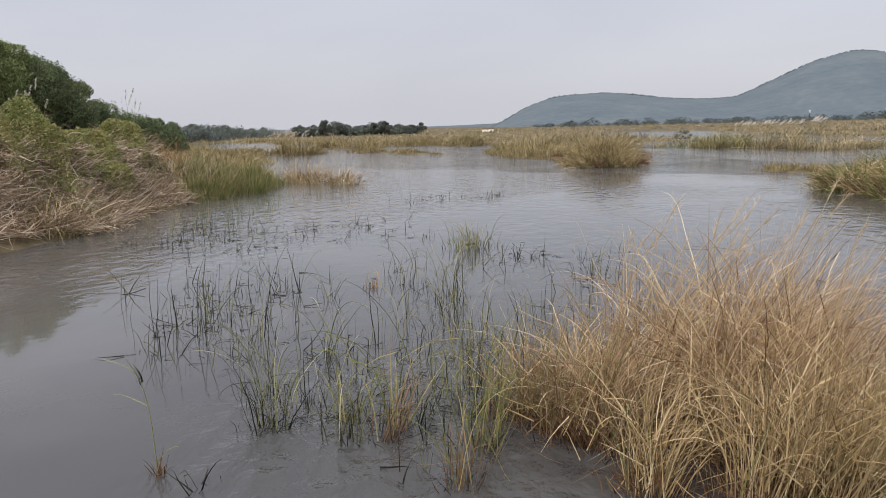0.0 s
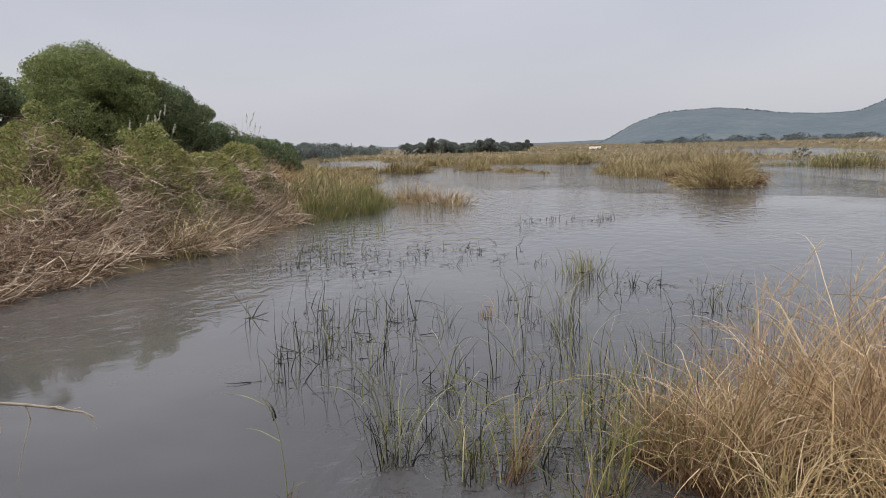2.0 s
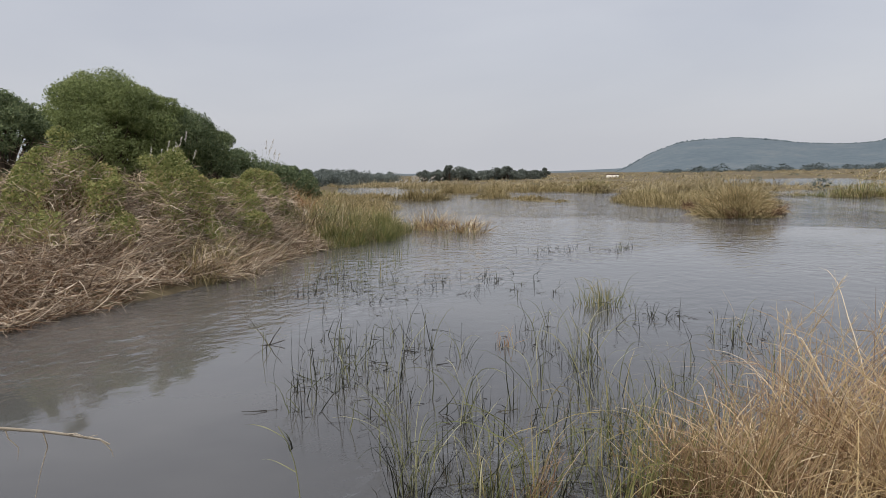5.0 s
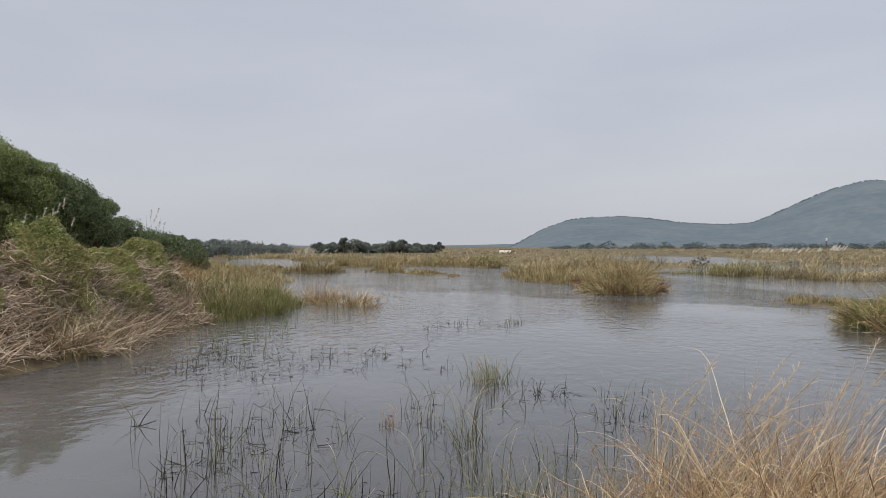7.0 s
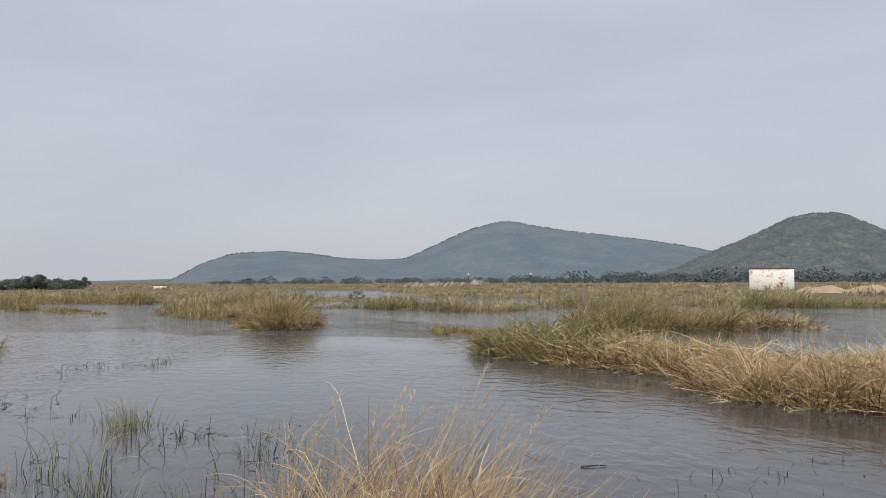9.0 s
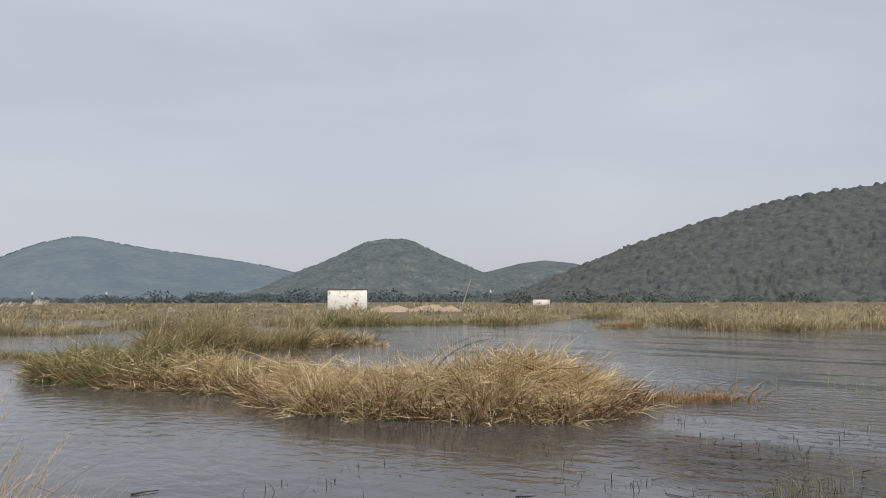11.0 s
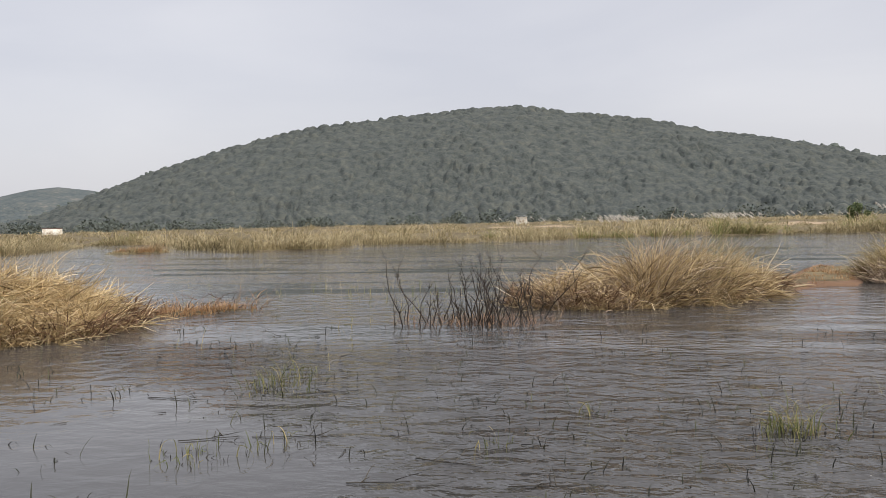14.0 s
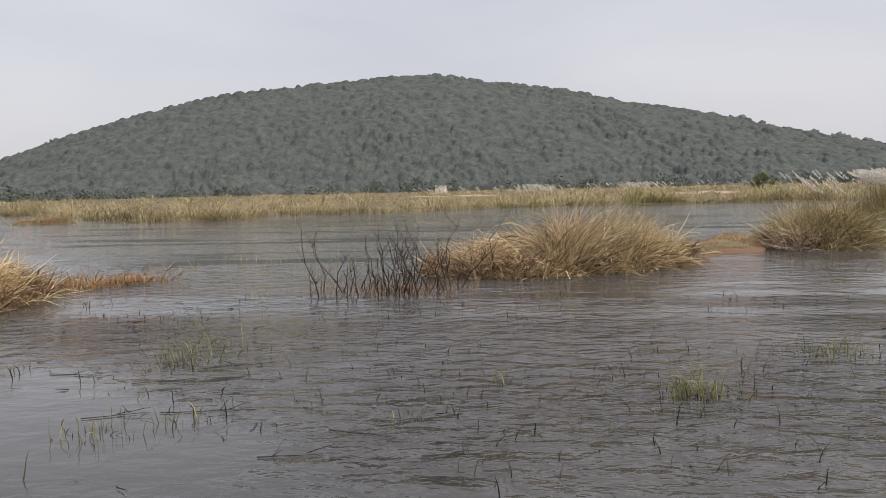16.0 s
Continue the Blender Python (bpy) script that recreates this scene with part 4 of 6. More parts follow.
def rim_foot(poly, n, w, L=(0.2, 0.6), up=0.25):
    """Brown blades hanging over the water along an island's rim, their dark colour giving the undercut its shade."""
    a = np.array(poly)
    b = np.roll(a, -1, 0)
    e = np.hypot(*(b - a).T)
    k = rng.choice(len(a), n, p=e / e.sum())
    t = rng.uniform(0, 1, n)[:, None]
    xy = a[k] * (1 - t) + b[k] * t
    d = (b - a)[k]
    D = np.arctan2(-d[:, 0], d[:, 1])
    inside = sdist(poly, xy[:, 0] + np.cos(D) * 0.05, xy[:, 1] + np.sin(D) * 0.05) > 0
    D = np.where(inside, D + np.pi, D)
    xy = xy - np.column_stack([np.cos(D), np.sin(D)]) * rng.uniform(-0.1, 0.3, n)[:, None]
    P = np.column_stack([xy, rng.uniform(0.0, up, n)])
    return stems(P, rng.uniform(*L, n), D + rng.normal(0, 0.8, n), rng.uniform(0.5, 1.5, n), rng.uniform(0.3, 1.6, n), w * rng.uniform(0.6, 1.4, n), 6, 0.2, 0.3, floor=-0.02)


# island and bank reed beds
stuff("reed_island", join([isle(MID_ISLE, 330, 26, 0.75, 1.35, 0.03, 0.12, 0.5, 5, 1.5, 4.0, low=0.2, fan=0.9, loose=0.45), isle(MID_ISLE[:4] + [(4.5, 44), (3, 55), (1, 66)], 110, 34, 0.6, 1.15, 0.030, 0.1, 0.4, 4, 0.6, 3.0, low=0.2)]),
      M_reed, "dense yellowing reeds on a low river island", "reeds", group="reed islands")
for poly, n, h, lab in ((TONGUE, 40, 0.75, "sparse yellowing reeds on a flat tongue of silt"), (ISLET_A, 40, 1.85, "clump of tall reeds on a far islet"), (ISLET_B, 40, 1.1, "small brown reed clump on a far islet"), (ISLET_D, 22, 1.75, "spiky yellowing reeds on a far islet"), (ISLET_E, 110, 1.8, "green and brown reeds on a long far islet")):
    stuff("reed_island", isle(poly, n, 40, 0.8, h, 0.036, 0.3, 0.35, 5, 1.0, 5.0, low=0.1 if poly is TONGUE else 0.6, fan=0.9, loose=0.45), M_reed, lab, "reeds", group="reed islands")
G_HIGH = [(11.3, 10.9), (12.3, 9.8), (13.8, 10.0), (14.8, 10.9), (13.4, 12.6), (11.6, 12.6)]
G_LEFT = [(8.8, 24.4), (9.3, 20.3), (10.2, 19.2), (11.9, 20.5), (11.6, 25.5), (10, 26.5)]
G_MID = [(9.6, 19.8), (10.5, 17.3), (10.1, 16.3), (12.6, 16.0), (13.0, 18.5), (12.2, 21)]
G_DIP = [(10.2, 16.6), (9.6, 15.4), (9.6, 14.0), (12.9, 14.4), (12.7, 16.4)]
G_FRONT = [(9.6, 14.2), (10.1, 12.4), (11.0, 10.8), (12.0, 9.7), (13.6, 12.8), (12.8, 14.6)]
mop_island("tangled straw-coloured reeds drooping over the water", ((G_LEFT, 34, 130, 1.12, 0.016, M_reedgreen, 0.1), (G_LEFT, 22, 110, 1.05, 0.015, M_reed, 0.1), (G_MID, 40, 120, 0.98, 0.0135, M_straw, 0.25), (G_MID, 10, 90, 1.0, 0.0135, M_reedgreen, 0.1),
            (G_DIP, 30, 110, 0.7, 0.0125, M_straw, 0.1), (G_DIP, 8, 90, 0.7, 0.0125, M_brush, 0.1), (G_FRONT, 56, 140, 1.15, 0.0125, M_straw, 0.1), (G_FRONT, 14, 90, 1.0, 0.012, M_reedgreen, 0.1), (G_FRONT, 20, 90, 0.9, 0.012, M_brush, 0.1), (G_FRONT, 18, 90, 0.5, 0.012, M_rustfoot, 0.0),
            (G_HIGH, 46, 150, 1.55, 0.0125, M_straw, 0.2), (G_HIGH, 8, 90, 1.4, 0.0125, M_reed, 0.2)))
stuff("fallen_straw", join([heap_of_straw(RIGHT_ISLE, 3600, 0.75, 0.017), heap_of_straw(G_HIGH, 1500, 1.15, 0.017)]), M_straw, "fallen straw lying criss-cross on the tussocks", "straw")
stuff("reed_strip", isle(REED_STRIP, 60, 36, 0.35, 0.5, 0.02, 0.2, 0.3, 4, 0.3, low=0.6), M_reed, "low strip of short reeds in shallow water", "reeds")
mop_island("yellowing reeds on a small island", ((BACK_ISLE, 70, 90, 1.15, 0.022, M_reed, 0.2), (BACK_ISLE[:3] + BACK_ISLE[-2:], 26, 90, 1.5, 0.024, M_reed, 0.15), (BACK_ISLE, 24, 80, 0.95, 0.022, M_straw, 0.2)))
stuff("straw_spit", isle(STRAW_SPIT, 90, 30, 0.3, 0.36, 0.014, 0.3, 0.5, 4, 0.3, low=0.5), M_redstraw, "low spit of flattened orange straw", "grass")
E_HIGH = [(16.9, 1.3), (17.4, 0.0), (18.6, -1.2), (19.4, -0.6), (18.4, 1.2)]
mop_island("mounded straw reeds leaning with the wind", ((EAST_ISLE, 34, 130, 1.02, 0.0125, M_straw, 0.45), (EAST_ISLE, 36, 120, 1.0, 0.0125, M_brush, 0.45), (EAST_ISLE, 26, 90, 0.5, 0.0125, M_rustfoot, 0.2), (E_HIGH, 34, 140, 1.75, 0.0125, M_straw, 0.6), (E_HIGH, 14, 130, 1.6, 0.0125, M_brush, 0.6), (E_HIGH, 8, 90, 1.3, 0.0125, M_reed, 0.55), (EAST_ISLE[-3:] + EAST_ISLE[:2], 10, 90, 0.85, 0.012, M_brush, 0.3)))
stuff("fallen_straw", heap_of_straw(EAST_ISLE, 2200, 0.8, 0.018), M_straw, "fallen straw lying criss-cross on the mound", "straw")
stuff("reed_fringe", join([stand(in_poly(EAST_ISLE[3:8], 200, 0.35), 1.45, 0.013, -1.2, 0.8, 0.3, 6, 0.5), stand(np.array([17.7, -0.1]) + rng.normal(0, 0.28, (110, 2)), 2.0, 0.014, -1.15, 1.0, 0.12, 6, 0.3)]), M_reed, "taller yellow stems above the straw mound", "reeds")
stuff("red_spit", isle(RED_SPIT, 60, 24, 0.3, 0.22, 0.012, 0.2, 0.6, 4, 0.3, edge=-0.1), M_redstraw, "low reddish straw spit between two islands", "grass")
mop_island("green and straw reeds on a small island", ((SOUTH_ISLE, 26, 120, 1.6, 0.0145, M_reed, 0.25), (SOUTH_ISLE, 26, 100, 1.2, 0.014, M_brush, 0.25), (SOUTH_ISLE[1:5], 7, 110, 1.9, 0.0145, M_greenstraw, 0.3), (SOUTH_ISLE[1:5], 8, 110, 1.7, 0.0145, M_straw, 0.3), (SOUTH_ISLE[1:5], 12, 110, 1.9, 0.0145, M_reed, 0.3)))
stuff("fallen_straw", heap_of_straw(SOUTH_ISLE, 900, 0.4, 0.014), M_brush, "drooping straw round the green reed island", "straw")
stuff("reed_island", isle(PLUME_ISLE, 160, 46, 0.8, 2.2, 0.03, -0.2, 0.3, 5, 1.0, 4.0, low=0.7), M_reed, "tall reeds with silver plumes", "reeds", group="reed islands")
t = thing("reed_island", (-6, 31.5, 0), "small tufts of yellow reeds in open water", "reeds", "reed islands")
for x, y, h, wind in ((-7.4, 32.6, 0.7, 0.0), (-7.1, 32.3, 0.9, 0.0), (-6.8, 32.0, 1.0, 0.05), (-6.5, 31.8, 0.95, 0.1), (-6.2, 31.5, 0.8, 0.1), (-5.4, 30.6, 0.75, 0.3), (-5.1, 30.4, 0.8, 0.35), (-4.8, 30.6, 0.6, 0.4)):
    mop(t, x, y, h, 80, 0.011, M_straw, wind, 0.16, 1.0)
# brown rim blades whose dark colour also stands for shade under the edge
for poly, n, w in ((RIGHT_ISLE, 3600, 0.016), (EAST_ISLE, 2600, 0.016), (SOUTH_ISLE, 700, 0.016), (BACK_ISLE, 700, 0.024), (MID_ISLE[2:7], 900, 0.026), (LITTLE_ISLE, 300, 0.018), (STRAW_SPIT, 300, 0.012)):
    stuff("island_rim", rim_foot(poly, n, w), M_rustfoot, "brown blades over an island's waterline, dark for its shaded undercut", "dead blades")
gx2, gy2 = np.meshgrid(np.linspace(19.5, 28.5, 60), np.linspace(-5.6, -1.0, 40), indexing="ij")
gz2 = 0.01 + 0.05 * smooth01(sdist(RED_SPIT, gx2, gy2), -0.1, 0.5) + 0.03 * vnoise(gx2, gy2, 0.4, 5) - 0.9 * (1 - smooth01(sdist(RED_SPIT, gx2, gy2), -0.5, 0.0))
i2, j2 = np.meshgrid(np.arange(59), np.arange(39), indexing="ij")
stuff("silt_bar", (np.stack([gx2, gy2, gz2 + 0.02], -1).reshape(-1, 3), np.stack([i2 * 40 + j2, (i2 + 1) * 40 + j2, (i2 + 1) * 40 + j2 + 1, i2 * 40 + j2 + 1], -1).reshape(-1, 4)), M_red_earth, "low bar of reddish silt between two reed islands", "silt", "structure", smooth=True)

mop_island("rounded clump of golden reeds at an island's tip", (([(3.6, 41.5), (4.2, 38.6), (4.9, 37.8), (6.0, 38.2), (6.8, 41.0), (5.2, 42.5)], 36, 120, 1.75, 0.020, M_reed, 0.1), ([(3.8, 41.0), (4.4, 38.6), (6.0, 38.6), (6.6, 41)], 14, 110, 1.6, 0.020, M_straw, 0.1)))

# the far bank: tussocky beds thinning out to the horizon
n = 5200
az = rng.uniform(-22, 125, n)
fr = np.exp(rng.uniform(math.log(44), math.log(360), n))
c = np.column_stack([fr * np.sin(np.radians(az)), fr * np.cos(np.radians(az))])
fd = sdist(FAR_BANK, c[:, 0], c[:, 1])
fz = ground_z(c[:, 0], c[:, 1])
keep = (fd > -0.3) & (fz > -0.10) & (rng.uniform(0, 1, n) < 0.06 + 1.3 * smooth01(vnoise(c[:, 0], c[:, 1], 8, 21), 0.25, 0.75))
c, fr, fd, az = c[keep], fr[keep], fd[keep], az[keep]
hh = 1.8 * (0.08 + 0.95 * vnoise(c[:, 0], c[:, 1], 9, 22)) * (0.55 + 0.85 * rng.uniform(0, 1, len(c)) ** 2.0) * np.where(az > 44, 1.22, 1.0)
for lo, hi, per, w in ((0, 75, 44, 0.042), (75, 120, 34, 0.065), (120, 200, 22, 0.11), (200, 400, 16, 0.2)):
    k = (fr >= lo) & (fr < hi)
    stuff("far_reeds", tussocks(c[k], per, 0.6 + fr[k] * 0.006, hh[k] * 1.05, w, 0.35, 0.6, 4, fan=1.0, loose=0.7), M_reedfar, "wide beds of yellowing reeds beyond the far water's edge", "reeds")
BELT = [(-62, 150), (-25, 138), (-13, 104), (-2, 92), (1, 100), (-10, 128), (-40, 168)]
stuff("far_reeds", isle(BELT, 420, 26, 1.2, 1.5, 0.06, 0.1, 0.6, 4, 2.0, 9.0, low=0.3, fan=1.0, loose=0.6), M_reedfar, "long belt of tawny reeds along the far shallows", "reeds")
# the rank along the water's edge
front = []
fb = FAR_BANK[:30]
for (ax, ay), (bx, by) in zip(fb, fb[1:]):
    L = math.hypot(bx - ax, by - ay)
    k = int(min(L, 60) * 3.4)
    t = rng.uniform(0, 1, k) * min(1, 60 / L)
    nx, ny = (by - ay) / L, -(bx - ax) / L
    dd = -np.abs(rng.normal(0, 1.8, k)) + 2.4 * (vnoise(ax + (bx - ax) * t, ay + (by - ay) * t, 4.5, 31) - 0.5)
    front.append(np.column_stack([ax + (bx - ax) * t + nx * dd, ay + (by - ay) * t + ny * dd]))
front = np.concatenate(front)
front = front[rng.uniform(0, 1, len(front)) < 0.12 + 1.1 * vnoise(front[:, 0], front[:, 1], 5.0, 33)]
hh = 1.9 * (0.15 + 1.0 * vnoise(front[:, 0], front[:, 1], 6.0, 35)) * rng.uniform(0.7, 1.2, len(front)) * np.where(rng.uniform(0, 1, len(front)) < 0.12, 1.35, 1.0)
fg = vnoise(front[:, 0], front[:, 1], 7.0, 37) > 0.6
stuff("bank_reeds", tussocks(front[fg], 56, 0.8, hh[fg] * 1.1, 0.034, 0.35, 0.5, 5, fan=0.9, loose=0.6), M_greenstraw, "greener reeds at the far water's edge", "reeds")
front, hh = np.concatenate([front[~fg], front[fg][::3]]), np.concatenate([hh[~fg], hh[fg][::3]])
stuff("bank_reeds", tussocks(front, 56, 0.8, hh * 1.08, 0.036, 0.35, 0.6, 5, fan=1.0, loose=0.7), M_reedfar, "thick rank of yellow reeds at the far water's edge", "reeds")

lowf = np.repeat(front, 2, 0) + rng.normal(0, 1.1, (len(front) * 2, 2))
stuff("bank_grass", tussocks(lowf, 22, 0.8, rng.uniform(0.25, 0.6, len(lowf)), 0.036, 0.3, 0.6, 4, fan=1.3, loose=0.8), M_reedfar, "low straw at the foot of the far reeds", "grass")

stuff("reed_island", isle(ISLET_C, 34, 46, 0.5, 0.85, 0.03, 0.3, 0.6, 5, 0.8, 2.0, low=0.6, fan=1.0, loose=0.7), M_reedfar, "low straw islet off the far shore", "reeds", group="reed islands")
stuff("rusty_grass", isle(ISLET_C, 16, 40, 0.4, 0.9, 0.026, 0.3, 0.7, 5, 0.6, 2.0, low=0.7, edge=0.4), M_redstraw, "rusty grass crowning the low islet", "grass")

# plumed grasses
pp = in_poly(PLUME_ISLE, 420, 0.3)
a1, b1 = plumes(np.column_stack([pp, np.full(len(pp), 0.1)]), 2.05, 1.35, 0.6)
stuff("plume_stems", a1, M_reed, "stems of tall plumed grass", "grass")
stuff("plumes", b1, M_plume, "silver-white feathery grass plumes bent by wind", "grass plumes")
PLUME_FRONT = [(44.5, -14.6), (44.0, -16.2), (46.5, -19.5), (51.5, -19.0), (51, -16.0)]
stuff("reed_island", isle(PLUME_FRONT, 90, 50, 0.6, 1.9, 0.026, 0.1, 0.5, 5, 0.8, 3.0, low=0.7, fan=1.0, loose=0.6), M_reed, "pale reeds under a crowd of silver plumes", "reeds", group="reed islands")
pp = in_poly(PLUME_FRONT, 330, 0.2)
a1, b1 = plumes(np.column_stack([pp, np.full(len(pp), 0.05)]), 1.95, 1.7, 0.3, 0.3, 1.5)
stuff("plume_stems", a1, M_reed, "stems of wind-bent plumed grass", "grass")
stuff("plumes", b1, M_plume, "crowd of silver-white plumes all bent one way", "grass plumes")
pp = in_poly(SOUTH_ISLE[2:6], 26, 0.1)
a1, b1 = plumes(np.column_stack([pp, np.full(len(pp), 0.1)]), 1.75, 0.9, 0.25, 0.5, 1.5)
stuff("plume_stems", a1, M_greenstraw, "stems of plumed grass on the green island", "grass")
stuff("plumes", b1, M_plume, "few pale plumes above the green reed island", "grass plumes")
ap = in_poly(ISLET_A, 34, 0.3)
a1, b1 = plumes(np.column_stack([ap, np.full(len(ap), 0.08)]), 1.8, 1.2, 0.3)
stuff("plume_stems", a1, M_reed, "stems of plumed grass on a far islet", "grass")
stuff("plumes", b1, M_plume, "pale drooping plumes on a far islet", "grass plumes")
bz = [spot(a, d) for a, d in zip(rng.uniform(80, 112, 70), rng.uniform(76, 115, 70))] + [spot(a, d) for a, d in zip(np.concatenate([rng.normal(88.8, 0.9, 70), rng.normal(95.5, 0.8, 60)]), rng.uniform(76, 86, 130))]
bz = np.array([p for p in bz if sdist(FAR_BANK, p[:1], p[1:2])[0] > 0.5])
a1, b1 = plumes(bz + (0, 0, 0.1), 1.65, 1.5, 0.4, 0.45, 1.5)
stuff("plume_stems", a1, M_reed, "stems of plumed grass on the far bank", "grass")
stuff("plumes", b1, M_plume, "pale feathery plumes along the far bank", "grass plumes")

# ---------------------------------------------------------------- the near bank thicket
def brush_heap(x, y):
    """A heap of dead twigs and vines, one of those that line the bank; it trails into the water."""
    t = thing("brush_heap", (x, y, max(float(ground_z(np.array([x]), np.array([y]))[0]), 0.0)), "heap of tangled dead brown brush trailing into water", "brush", "brush heaps")
    # the second layer is coloured dark to put shade inside the heap
    for name, n, mat, w, L, hi, label in (("twig_tangle", 520, M_brush, 0.0155, (0.25, 0.8), 0.42, "grey-brown tangled twigs"), ("shade_twigs", 300, M_rustfoot, 0.016, (0.3, 0.7), 0.34, "dark twigs deep in the heap, coloured for its inner shade"),
                                          ("bleached_deadwood", 50, M_brush, 0.019, (0.5, 1.5), 0.44, "long bleached stems lying over the heap")):
        xy = np.array([x, y]) + rng.uniform(-0.85, 0.85, (n, 2))
        d = sdist(LEFT_BANK, xy[:, 0], xy[:, 1])
        xy, d = xy[d > -0.25], d[d > -0.25]
        z = np.maximum(ground_z(xy[:, 0], xy[:, 1]), 0.0)
        bulge = (0.35 + 0.65 * smooth01(d, -0.2, 0.9)) * (0.35 + 0.95 * vnoise(xy[:, 0], xy[:, 1], 0.8, 51))
        k = len(xy)
        P = np.column_stack([xy, z + hi * bulge * rng.uniform(0.1, 1.0, k) ** 0.7])
        piece(name, stems(P, rng.uniform(*L, k), rng.uniform(-3.1, 3.1, k), rng.uniform(0.95, 1.75, k), rng.uniform(-0.9, 1.0, k), w * rng.uniform(0.5, 1.4, k), 7, 0.26, 0.15, floor=-0.03), mat, t, label, kind="stuff")


for gy in np.arange(10.0, 24.5, 1.25):
    for gx in np.arange(-12.5, -7.0, 1.25):
        x, y = gx + rng.uniform(-0.3, 0.3), gy + rng.uniform(-0.3, 0.3)
        if -0.3 < sdist(LEFT_BANK, np.array([x]), np.array([y]))[0] < 2.6:
            brush_heap(x, y)
n = 620
c = np.column_stack([rng.uniform(-14.5, -7.0, n), rng.uniform(16, 40, n)])
d = sdist(LEFT_BANK, c[:, 0], c[:, 1])
c = c[(d > -0.1) & (d < 6.0) & (rng.uniform(0, 1, n) < smooth01(c[:, 1] + d, 15, 21))]
hg = (0.2 + 1.1 * vnoise(c[:, 0], c[:, 1], 1.3, 53)) * rng.uniform(0.65, 1.3, len(c))
g = vnoise(c[:, 0], c[:, 1], 1.5, 63) > 0.45
stuff("bank_grass", tussocks(c[~g], 58, 0.5, hg[~g] * 1.05, 0.016, 0.1, 0.7, 6, fan=1.1, loose=0.85), M_reed, "tawny grass standing on the bank", "grass")
stuff("bank_grass", tussocks(c[g], 58, 0.5, hg[g] * 1.05, 0.016, 0.1, 0.55, 6, fan=1.0, loose=0.75), M_reedgreen, "green and straw grass standing on the bank", "grass")
k = rng.uniform(0, 1, len(c)) < 0.45
stuff("bank_grass", tussocks(c[k] + rng.normal(0, 0.4, (k.sum(), 2)), 44, 0.5, hg[k] * 1.05, 0.017, 0.1, 0.9, 6, fan=1.2, loose=0.9), M_brush, "dry straw among the bank grass", "grass")
c = np.column_stack([rng.uniform(-20, -7.4, 900), rng.uniform(29, 60, 900)])
d = sdist(LEFT_BANK, c[:, 0], c[:, 1])
c = c[(d > -0.6) & (d < 4.0)]
stuff("bank_grass", tussocks(c, 40, 0.6, (0.25 + 0.9 * vnoise(c[:, 0], c[:, 1], 2.5, 67)) * rng.uniform(0.7, 1.2, len(c)), 0.024, 0.2, 0.6, 5, fan=1.0, loose=0.7), M_reed, "rough tawny grass along the water's edge", "grass")
c = np.column_stack([rng.uniform(-9.0, -7.0, 120), rng.uniform(24.5, 32, 120)])
d = sdist(LEFT_BANK, c[:, 0], c[:, 1])
c = c[(d > -0.5) & (d < 1.0) & (rng.uniform(0, 1, len(c)) < 0.6)]
stuff("bank_reeds", tussocks(c, 46, 0.35, rng.uniform(0.45, 1.25, len(c)), 0.016, 0.15, 0.2, 5, fan=0.45, loose=0.3), M_reedgreen, "green rushes at the tip of the bank", "reeds")
n = 900
c = np.column_stack([rng.uniform(-70, -11, n), rng.uniform(10, 110, n)])
d = sdist(LEFT_BANK, c[:, 0], c[:, 1])
c = c[(d > 3) & (d < 30)]
stuff("bank_grass", tussocks(c, 40, 0.9, rng.uniform(0.5, 1.1, len(c)), 0.04, 0.25, 0.4, 4, fan=0.9, loose=0.5), M_greenstraw, "rough grass behind the bank's edge", "grass")


